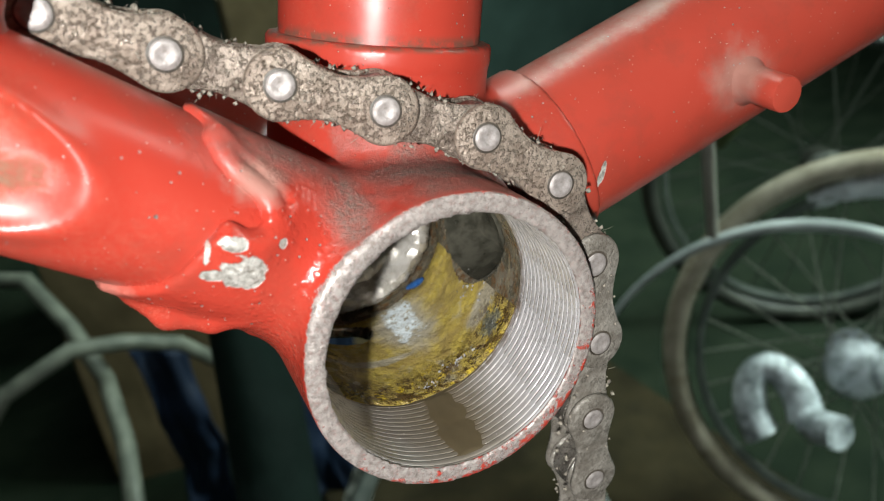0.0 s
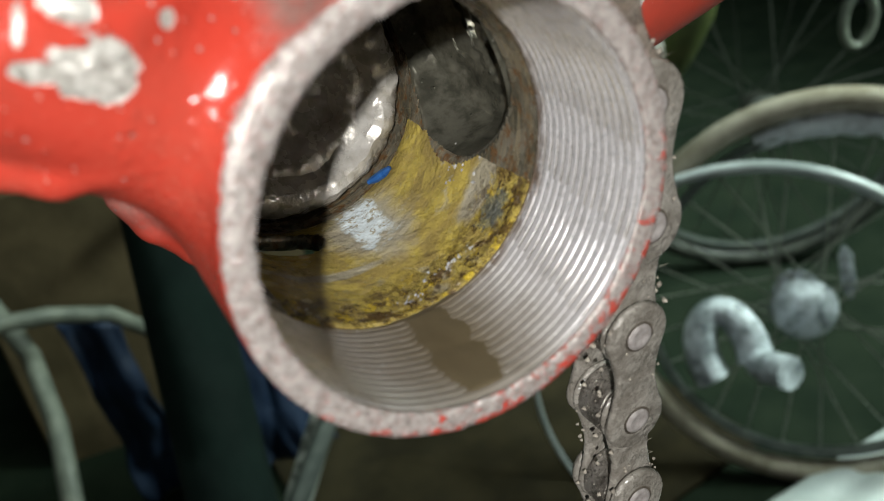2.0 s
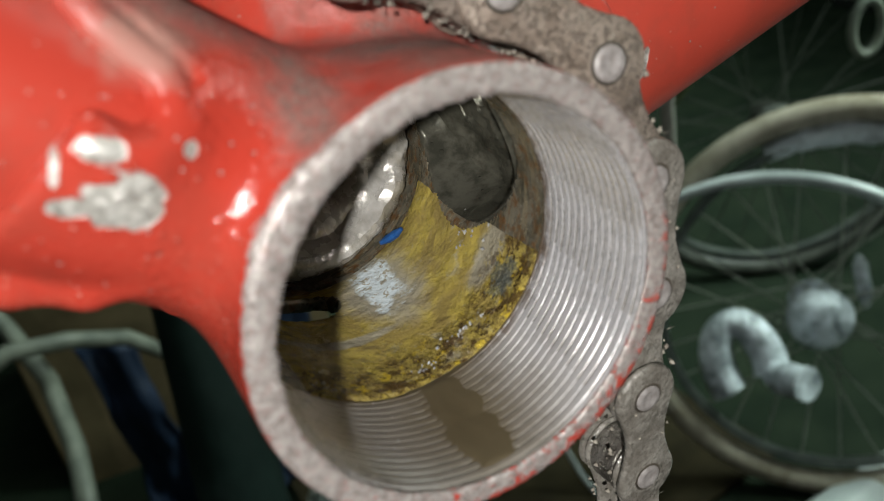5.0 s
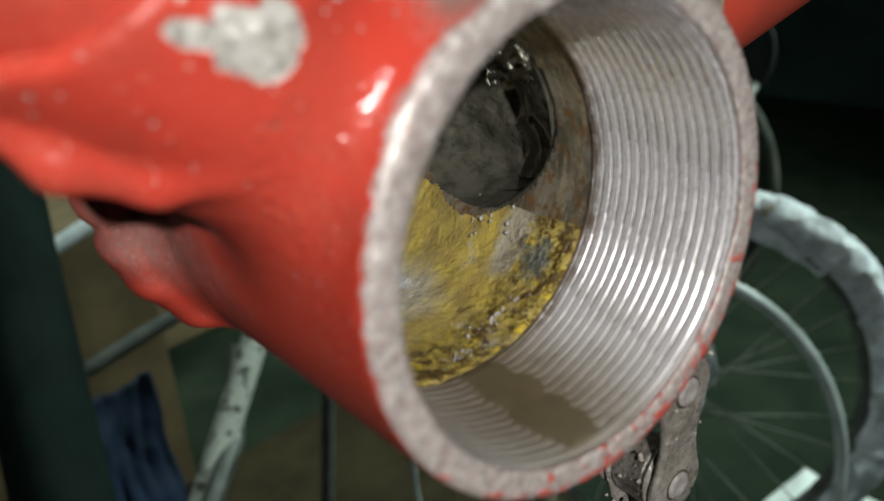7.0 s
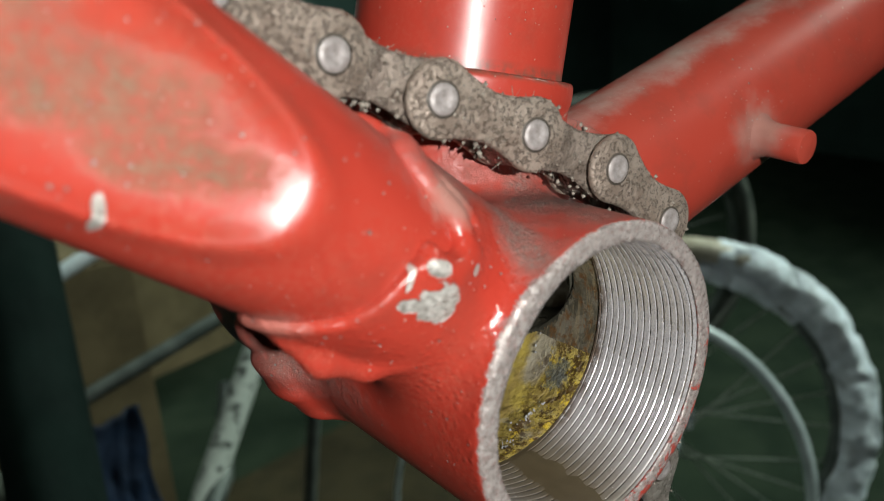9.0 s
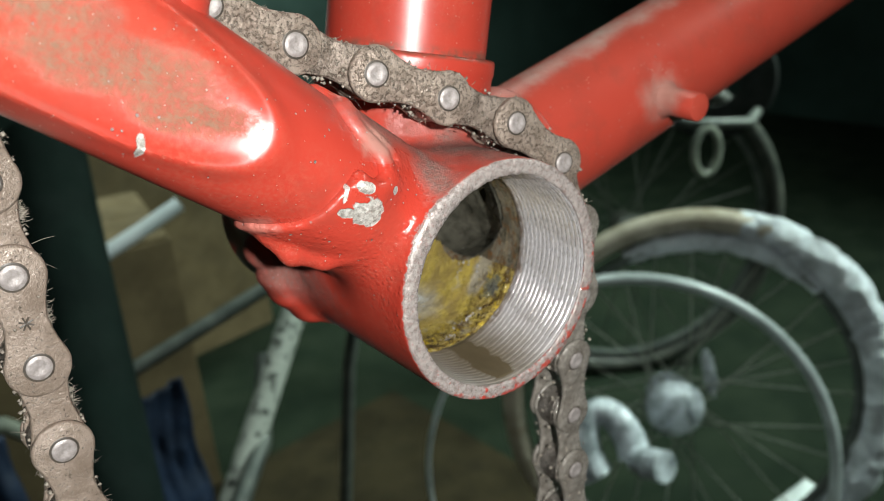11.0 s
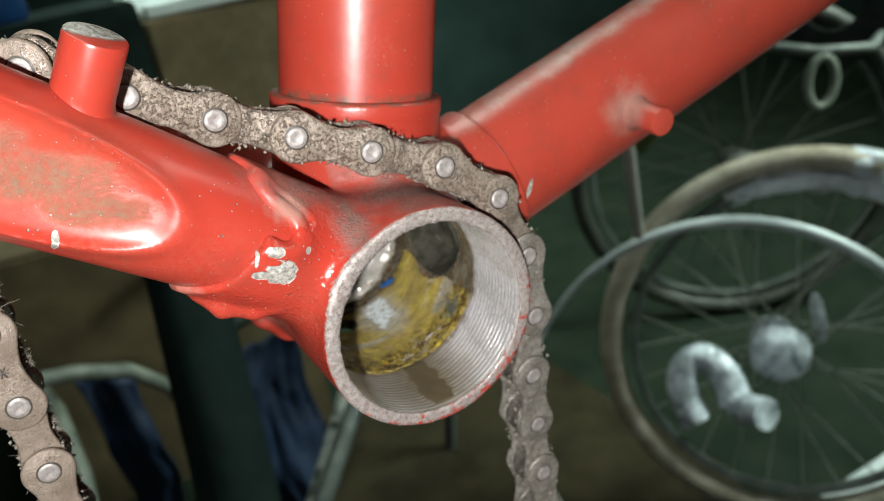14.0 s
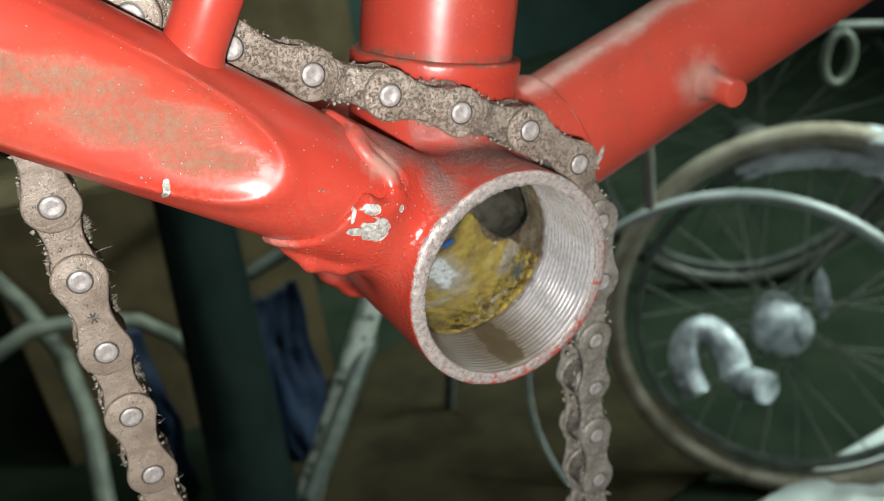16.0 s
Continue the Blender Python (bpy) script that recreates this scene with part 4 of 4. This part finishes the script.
def lint_mesh(count):
    """Short hairs and crumbs stuck along the chain's edges."""
    verts, faces = [], []
    for _ in range(count):
        i = rng.randrange(len(centres) - 1)
        a, b = centres[i], centres[i + 1]
        f = rng.random()
        x = (b - a).normalized()
        z = x.cross(Vector((0, 1, 0))).normalized()
        s = rng.choice((-1, 1))
        at = a.lerp(b, f) + z * s * (3.1 + 1.0 * abs(2 * f - 1)) + Vector((0, rng.uniform(-3.8, 3.6), 0))
        d = (z * s + x * rng.uniform(-1, 1) + Vector((0, rng.uniform(-0.9, 0.3), 0))).normalized()
        long = rng.uniform(0.25, 0.8) if rng.random() < 0.95 else rng.uniform(1.2, 2.6)
        bend = Vector((rng.uniform(-1, 1), rng.uniform(-1, 1), rng.uniform(-1, 1))) * 0.35 * long
        p = [at - d * 0.3, at + d * long * 0.5 + bend * 0.4, at + d * long + bend]
        w = rng.uniform(0.025, 0.05)
        v, q = rod([mm(k) for k in p], [w * MM, w * MM * 0.8, w * MM * 0.4], 4)
        o = len(verts)
        verts += v
        faces += [tuple(k + o for k in h) for h in q]
    for k in range(26):
        i = rng.randrange(0, 8)
        a, b = centres[i], centres[i + 1]
        f = rng.uniform(0.3, 0.7)
        x = (b - a).normalized()
        z = x.cross(Vector((0, 1, 0))).normalized()
        z = z if z.x > 0 else -z
        core = a.lerp(b, f) + z * 2.7 + Vector((0, rng.uniform(-1, 1), 0))
        for _ in range(34):
            at = core + x * rng.uniform(-1.0, 1.0) + z * rng.uniform(-0.3, 0.6) + Vector((0, rng.uniform(-1, 1), 0))
            d = Vector((rng.uniform(-1, 1), rng.uniform(-1, 1), rng.uniform(-1, 1))) + z * 0.8
            p = [at, at + d * 0.4, at + d * 0.7 + Vector((rng.uniform(-0.3, 0.3), 0, rng.uniform(-0.3, 0.3)))]
            v, q = rod([mm(e) for e in p], [0.05 * MM, 0.045 * MM, 0.02 * MM], 4)
            o = len(verts)
            verts += v
            faces += [tuple(e + o for e in h) for h in q]
    for _ in range(count * 2):
        i = rng.randrange(len(centres) - 1)
        a, b = centres[i], centres[i + 1]
        f = rng.random()
        x = (b - a).normalized()
        z = x.cross(Vector((0, 1, 0))).normalized()
        s = rng.choice((-1, 1))
        edge = rng.random() < 0.7
        up = (3.0 + 1.0 * abs(2 * f - 1)) if edge else rng.uniform(0.5, 3)
        deep = (-3.2 if i % 2 else -4.3) if not edge else rng.uniform(-4.2, 3.5)
        at = a.lerp(b, f) + z * s * up + Vector((0, deep, 0))
        r = rng.uniform(0.12, 0.34) * (1.5 if edge else 1)
        o = len(verts)
        for k in range(6):
            e = Vector(((1, 0, 0), (-1, 0, 0), (0, 1, 0), (0, -1, 0), (0, 0, 1), (0, 0, -1))[k])
            verts.append(Vector(mm(at + e * r * rng.uniform(0.6, 1.3))))
        faces += [tuple(o + k for k in t) for t in ((0, 2, 4), (2, 1, 4), (1, 3, 4), (3, 0, 4), (2, 0, 5), (1, 2, 5), (3, 1, 5), (0, 3, 5))]
    return verts, faces


put("lint", mesh("lint", *lint_mesh(380), LINT), chain, "grey fluff and gritty crumbs stuck in chain oil")

# ---- the room ----
def slab(name, lo, hi, mat, label=""):
    bm = bmesh.new()
    bmesh.ops.create_cube(bm, size=1)
    for v in bm.verts:
        v.co = Vector([lo[i] if v.co[i] < 0 else hi[i] for i in range(3)])
    return tagged(new(name, bm_mesh(name, bm, mat, False)), label, kind="structure")


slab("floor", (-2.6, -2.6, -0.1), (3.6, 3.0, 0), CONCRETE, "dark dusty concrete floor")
# Ceiling added out of view, kept pale so it bounces light down.
slab("ceiling", (-2.6, -2.6, 2.6), (3.6, 3.0, 2.7), CEILING, "unseen pale grey ceiling, added to bounce light")
slab("wall_north", (-2.6, 3.0, 0), (3.6, 3.15, 2.6), WALL, "dark green painted wall")
slab("wall_south", (-2.6, -2.75, 0), (3.6, -2.6, 2.6), WALL, "dark green painted wall")
slab("wall_west", (-2.75, -2.6, 0), (-2.6, 3.0, 2.6), WALL, "dark green painted wall")
slab("wall_east", (3.6, -2.6, 0), (3.75, 3.0, 2.6), WALL, "dark green painted wall")


def ring(R, r, flat=1.0, seg=96, sec=12):
    return lathe([(R + r * math.cos(2 * math.pi * k / sec), flat * r * math.sin(2 * math.pi * k / sec)) for k in range(sec)], lambda a, b, h: (a, h, b), seg, True)


# Rubber darkened in colour so the far wheel stays dim.
DIM_TYRE = plain("dark_rubber", (0.03, 0.035, 0.03), (0.08, 0.085, 0.07), 0.04, 0.5)


def make_wheel(parent, R, tyre_r, rim_R, m, spokes=28, rim_mat=None, tyre_mat=None, hub_mat=None, spoke_mat=None, hub_x=0.0):
    put("tyre", finished("tyre", ring(R - tyre_r, tyre_r), tyre_mat or TYRE), parent, "worn dusty tyre", m)
    prof = [(rim_R + 0.006, -0.009), (rim_R + 0.006, 0.009), (rim_R, 0.008), (rim_R - 0.004, 0.004), (rim_R - 0.004, -0.004), (rim_R, -0.008)]
    put("rim", finished("rim", lathe(prof, lambda a, b, h: (a, h, b), 96, True), rim_mat or CHROME), parent, "dull grey rim", m)
    hub = [(0.001, -0.066), (0.016, -0.065), (0.03, -0.058), (0.039, -0.046), (0.042, -0.034), (0.036, -0.030), (0.014, -0.026), (0.012, 0.026), (0.03, 0.030), (0.03, 0.034), (0.009, 0.036), (0.009, 0.055), (0.004, 0.055)]
    put("hub", finished("hub", lathe(hub, lambda a, b, h: (a + hub_x, h, b), 32, True), hub_mat or CHROME), parent, "shiny hub", m)
    spoke = finished("spoke", rod([(0, 0, 0), (0, 0, 1)], 0.0014, 5), spoke_mat or SPOKE)
    for k in range(spokes):
        a = 2 * math.pi * k / spokes
        lean = (1 if k % 4 < 2 else -1) * 0.45
        s = 1 if k % 2 else -1
        p = Vector((hub_x + 0.028 * math.sin(a + lean * 2), s * 0.032, 0.028 * math.cos(a + lean * 2)))
        q = Vector((rim_R * math.sin(a), 0, rim_R * math.cos(a)))
        d = q - p
        put("spoke", spoke, parent, "", m @ Matrix.Translation(p) @ d.to_track_quat("Z", "Y").to_matrix().to_4x4() @ Matrix.Diagonal((1, 1, d.length, 1)))


def bar(name, points, radius, mat, parent, label="", sides=12):
    """A round bar through places in the room, as a part of a thing that stands unturned."""
    o = parent.matrix_world.translation
    return put(name, finished(name, rod([Vector(p) - o for p in points], radius, sides), mat), parent, label)


def box(name, size, m, label, category, mat, lid=True):
    """A cardboard box with flaps, slightly bulged."""
    b = thing(name, m, label, category)
    x, y, z = (s / 2 for s in size)
    for k, (cx, cy, sx, sy) in enumerate(((0, -y, x, 0.004), (0, y, x, 0.004), (-x, 0, 0.004, y), (x, 0, 0.004, y))):
        bm = bmesh.new()
        bmesh.ops.create_cube(bm, size=1)
        for v in bm.verts:
            v.co = Vector((cx + v.co.x * 2 * sx, cy + v.co.y * 2 * sy, (v.co.z + 0.5) * 2 * z))
        put("side_panel", bm_mesh("side_panel", bm, mat, False), b)
    for s in (-1, 1):
        bm = bmesh.new()
        bmesh.ops.create_cube(bm, size=1)
        for v in bm.verts:
            v.co = Vector((v.co.x * 2 * x, s * y * 0.5 + v.co.y * (y - 0.006), 2 * z + 0.004 + v.co.z * 0.006))
        put("flap", bm_mesh("flap", bm, mat, False), b)
    return b


parked = thing("parked_bicycle", pose(0.789, 0.539, 0), "old bicycle with dusty tyres parked behind the frame", "bicycle")
WHEEL = pose(0, 0, 0.2745, -11.0, 0, -41.4)
make_wheel(parked, 0.2795, 0.0165, 0.228, WHEEL, rim_mat=GREY_ROD, hub_mat=BRIGHT, hub_x=-0.034)
bar("mudguard_stay", [(0.44, 0.47, 0.708), (0.452, 0.483, 0.683), (0.49, 0.523, 0.605), (0.53, 0.565, 0.527)], 0.0065, PALE_ROD, parked, "pale dusty rod")
cage = [Vector((0.612, 0.541, 0.268)) - Vector((0.0245, -0.014, 0.0115)) * math.cos(a) + Vector((0.002, 0.03, 0.046)) * math.sin(a) for a in [radians(-25 + 230 * k / 16) for k in range(17)]]
bar("pedal", cage, [0.017 + 0.005 * abs(math.cos(math.pi * k / 16)) for k in range(17)], BRIGHT, parked, "shiny chrome pedal cage", 16)
bar("pedal_axle", [(0.623, 0.51, 0.268), (0.625, 0.494, 0.268), (0.624, 0.458, 0.28)], [0.016, 0.021, 0.021], BRIGHT, parked)
bar("reflector", [(0.822, 0.547, 0.34), (0.819, 0.541, 0.328), (0.807, 0.522, 0.293), (0.803, 0.516, 0.28)], [0.003, 0.0095, 0.0095, 0.003], BRIGHT, parked, "bright oval spoke reflector")
across, below = Vector((-0.7497, 0.6618, 0)), Vector((-0.1269, -0.1437, -0.9814))
arc = [Vector((0.6757, 0.5657, 0.1846)) + 0.2896 * (across * math.cos(a) + below * math.sin(a)) for a in [radians(143 + 254 * k / 60) for k in range(61)]]
hoop = thing("hoop", pose(0.6757, 0.5657, 0), "thin bent chrome hoop standing on the floor", "hoop")
bar("tube", arc, [0.0085 - 0.0045 * min(1, max(0, (k - 30) / 14)) for k in range(61)], HOOP, hoop)


def wrap_mesh(a0, a1, R, r):
    """Crinkled plastic wound round a stretch of the tyre."""
    verts, faces = [], []
    na, ns = 120, 20
    for i in range(na + 1):
        a = radians(a0 + (a1 - a0) * i / na)
        for k in range(ns):
            s = 2 * math.pi * k / ns
            ramp = 0.72 + 0.28 * min(1, i / 26, (na - i) / 26)
            bulge = ramp * r * (1 + 0.28 * noise.fractal((a * 9, math.cos(s) * 1.5, math.sin(s) * 1.5), 0.7, 2.0, 4))
            q = R + bulge * 1.25 * math.cos(s)
            verts.append((q * math.sin(a), bulge * math.sin(s), q * math.cos(a)))
    for i in range(na):
        for k in range(ns):
            l = (k + 1) % ns
            faces.append((i * ns + k, i * ns + l, (i + 1) * ns + l, (i + 1) * ns + k))
    return verts, faces


put("plastic_wrap", finished("plastic_wrap", wrap_mesh(14, 150, 0.2615, 0.0225), WRAP), parked, "crinkled clear plastic wrap on the tyre", WHEEL)
put("plastic_wrap", finished("loose_wrap", wrap_mesh(-24, 48, 0.232, 0.011), WRAP), parked, "loose shreds of clear plastic", WHEEL)

second = thing("parked_bicycle", pose(1.15, 0.98, 0), "second bicycle standing in the dim back", "bicycle")
make_wheel(second, 0.335, 0.018, 0.285, pose(0, 0, 0.335, 0, 0, -32), 28, GREY_ROD, DIM_TYRE, DIM_TYRE, DIM_SPOKE)
bar("handlebar", [(0.93, 0.97, 0.63), (1.03, 0.873, 0.616), (1.106, 0.773, 0.592), (1.2, 0.74, 0.58), (1.35, 0.8, 0.6)], 0.009, GREY_ROD, second)
loop = [(1.1 + 0.024 * math.sin(2 * math.pi * k / 14), 0.757 - 0.008 * math.sin(2 * math.pi * k / 14), 0.545 + 0.042 * math.cos(2 * math.pi * k / 14)) for k in range(15)]
bar("brake_lever", loop, 0.007, HOSE, second, "chrome lever loop")
o = second.matrix_world.translation
put("chainring", finished("chainring", lathe([(0.045, -0.004), (0.105, -0.004), (0.11, 0), (0.105, 0.004), (0.045, 0.004)], lambda a, b, h: (a, h, b), 48, True), BLACK), second, "dark toothed ring", Matrix.Translation(Vector((1.21, 0.823, 0.645)) - o) @ pose(0, 0, 0, 0, 0, -50))

bar("grip", [(0.77, 0.84, 0.51), (0.79, 0.82, 0.56), (0.81, 0.80, 0.62), (0.83, 0.79, 0.67)], [0.018, 0.027, 0.027, 0.016], OLIVE, second, "olive rubber grip")

stand = thing("repair_stand", pose(-0.06, 0.2, 0), "dark green-black leaning repair stand on the floor", "stand")
bar("leg", [(0.059, 0.731, 0.785), (0.037, 0.638, 0.684), (0.003, 0.485, 0.48), (-0.075, 0.12, 0.02)], 0.034, DARK_GREEN, stand, sides=32)
bar("foot", [(-0.2, 0.1, 0.02), (0.05, 0.14, 0.02)], 0.02, BLACK, stand)

hose = thing("hose", pose(-0.1, 0.8, 0), "pale grey-green rubber hose in loose loops", "hose")
bar("loop", [(-0.3, 0.75, 0.42), (-0.22, 0.77, 0.5), (-0.147, 0.789, 0.519), (-0.094, 0.806, 0.501), (-0.038, 0.825, 0.469), (0.0, 0.834, 0.422), (0.03, 0.84, 0.3), (0.02, 0.85, 0.012)], 0.0095, HOSE, hose)
bar("loop", [(-0.3, 1.05, 0.55), (-0.186, 0.947, 0.552), (-0.15, 0.88, 0.506), (-0.126, 0.807, 0.464), (-0.121, 0.725, 0.421), (-0.127, 0.665, 0.387), (-0.15, 0.55, 0.25), (-0.2, 0.5, 0.012)], 0.0105, HOSE, hose)

scrap = thing("scrap_frame", pose(0.2, 0.8, 0), "pale grey scrap bicycle tubes leaning in a heap", "scrap frame")
bar("tube", [(0.25, 0.78, 0.46), (0.199, 0.699, 0.398), (0.06, 0.56, 0.339), (-0.02, 0.47, 0.012)], 0.011, GREY_ROD, scrap)
bar("tube", [(0.08, 0.985, 0.39), (0.149, 0.975, 0.412), (0.348, 0.945, 0.481), (0.5, 0.92, 0.53)], 0.011, GREY_ROD, scrap)
bar("tube", [(0.12, 1.14, 0.51), (0.226, 1.123, 0.556), (0.285, 1.114, 0.583)], 0.012, CHROME, scrap)
bar("tube", [(0.5, 0.92, 0.53), (0.45, 0.95, 0.3), (0.42, 0.98, 0.012)], 0.011, GREY_ROD, scrap)

pipe = thing("pipe", pose(-0.169, 0.491, 0), "pale scuffed pipe leaning from the floor", "pipe")
bar("tube", [(-0.169, 0.491, 0.016), (0.068, 0.632, 0.271), (0.194, 0.707, 0.407), (0.39, 0.82, 0.62)], 0.0155, SCUFFED, pipe, sides=20)

box("cardboard_box", (0.5, 0.35, 0.5), pose(0.06, 1.42, 0, 0, 0, -8), "brown cardboard box on the floor", "box", CARD)
box("cardboard_box", (0.45, 0.4, 0.76), pose(0.42, 1.98, 0, 0, 0, 12), "tall brown cardboard box", "box", CARD)
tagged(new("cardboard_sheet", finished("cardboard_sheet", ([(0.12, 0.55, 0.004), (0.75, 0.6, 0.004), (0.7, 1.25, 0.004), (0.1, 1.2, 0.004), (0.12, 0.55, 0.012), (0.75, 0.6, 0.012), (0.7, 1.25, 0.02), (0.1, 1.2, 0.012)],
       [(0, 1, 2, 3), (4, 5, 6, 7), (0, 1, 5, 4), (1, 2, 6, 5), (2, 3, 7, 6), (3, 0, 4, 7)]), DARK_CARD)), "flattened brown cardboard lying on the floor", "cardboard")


def cloth(name, lo, hi, base, height, mat, label, category, seed, m=None):
    """A crumpled sheet."""
    n = 28
    verts, faces = [], []
    for i in range(n + 1):
        for j in range(n + 1):
            x, y = lo[0] + (hi[0] - lo[0]) * i / n, lo[1] + (hi[1] - lo[1]) * j / n
            e = min(1, 4 * min(i, n - i, j, n - j) / n)
            z = base + height * (0.35 + 0.65 * noise.fractal((x * 4, y * 4, seed), 0.7, 2.0, 4)) * e
            verts.append((x, y, max(base, z)))
    for i in range(n):
        for j in range(n):
            q = i * (n + 1) + j
            faces.append((q, q + 1, q + n + 2, q + n + 1))
    ob = new(name, finished(name, (verts, faces), mat))
    sol = ob.modifiers.new("thick", "SOLIDIFY")
    sol.thickness = 0.004
    return tagged(ob, label, category)


def hung(name, x0, x1, y, z1, mat, label, category, seed):
    """A crumpled sheet that hangs down to the floor in folds, with a ragged upper edge."""
    n = 34
    verts, faces = [], []
    for i in range(n + 1):
        x = x0 + (x1 - x0) * i / n
        top = z1 * (0.95 + 0.3 * noise.noise((x * 5, seed, 0.3)))
        for j in range(n + 1):
            z = 0.006 + (top - 0.006) * j / n
            fold = 0.05 * noise.fractal((x * 7, z * 2.2, seed), 0.8, 2.0, 4) + 0.1 * (1 - j / n) ** 2 * noise.noise((x * 5, 4.0, seed))
            verts.append((x + 0.02 * noise.noise((x * 6, z * 8, seed + 3)), y + fold, z))
    for i in range(n):
        for j in range(n):
            q = i * (n + 1) + j
            faces.append((q, q + 1, q + n + 2, q + n + 1))
    ob = new(name, finished(name, (verts, faces), mat))
    ob.modifiers.new("thick", "SOLIDIFY").thickness = 0.004
    return tagged(ob, label, category)


hung("tarpaulin", 0.02, 0.22, 1.02, 0.37, BLUE, "dark blue tarpaulin hanging in folds to the floor", "tarpaulin", 2.0)
hung("rag", -0.1, -0.03, 1.03, 0.38, BLUE, "dark blue rag hanging in folds", "rag", 6.0)
cloth("plastic_sheet", (0.6, 0.34), (1.05, 0.5), 0.022, 0.05, WHITE, "crumpled clear plastic sheet lying on the floor", "plastic sheet", 9.0)
cloth("plastic_sheet", (0.19, 1.8), (0.66, 2.12), 0.772, 0.4, WHITE, "crumpled white plastic sheet lying on a box", "plastic sheet", 5.0)


box("cardboard_box", (0.34, 0.3, 0.82), pose(0.02, 1.72, 0, 0, 0, 5), "dark green tall box on the floor", "box", DARK_GREEN)
box("cardboard_box", (0.32, 0.26, 1.15), pose(0.05, 2.08, 0, 0, 0, 3), "tall dark green box behind a lower one", "box", DARK_GREEN)
bm = bmesh.new()
bmesh.ops.create_cube(bm, size=1)
for v in bm.verts:
    v.co = Vector((v.co.x * 0.36, v.co.y * 0.05, v.co.z * 0.028))
bmesh.ops.bevel(bm, geom=bm.edges[:], offset=0.004, segments=2, affect="EDGES")
board = tagged(new("board", bm_mesh("board", bm, WHITE, False)), "white painted board lying on a cardboard box", "board")
board.matrix_world = pose(0.43, 1.80, 0.785, 0, 0, 2)
canister = thing("canister", pose(-0.03, 1.66, 0.828), "blue plastic canister with a white cap on a box", "canister")
put("body", finished("body", lathe([(0.001, 0), (0.05, 0), (0.056, 0.008), (0.056, 0.11), (0.05, 0.13), (0.028, 0.145), (0.022, 0.15)], lambda a, b, h: (a, b, h), 40), BLUE_BIT), canister)
put("cap", finished("cap", lathe([(0.022, 0.148), (0.03, 0.148), (0.03, 0.185), (0.027, 0.19), (0.001, 0.19)], lambda a, b, h: (a, b, h), 32), WHITE), canister, "white screw cap")
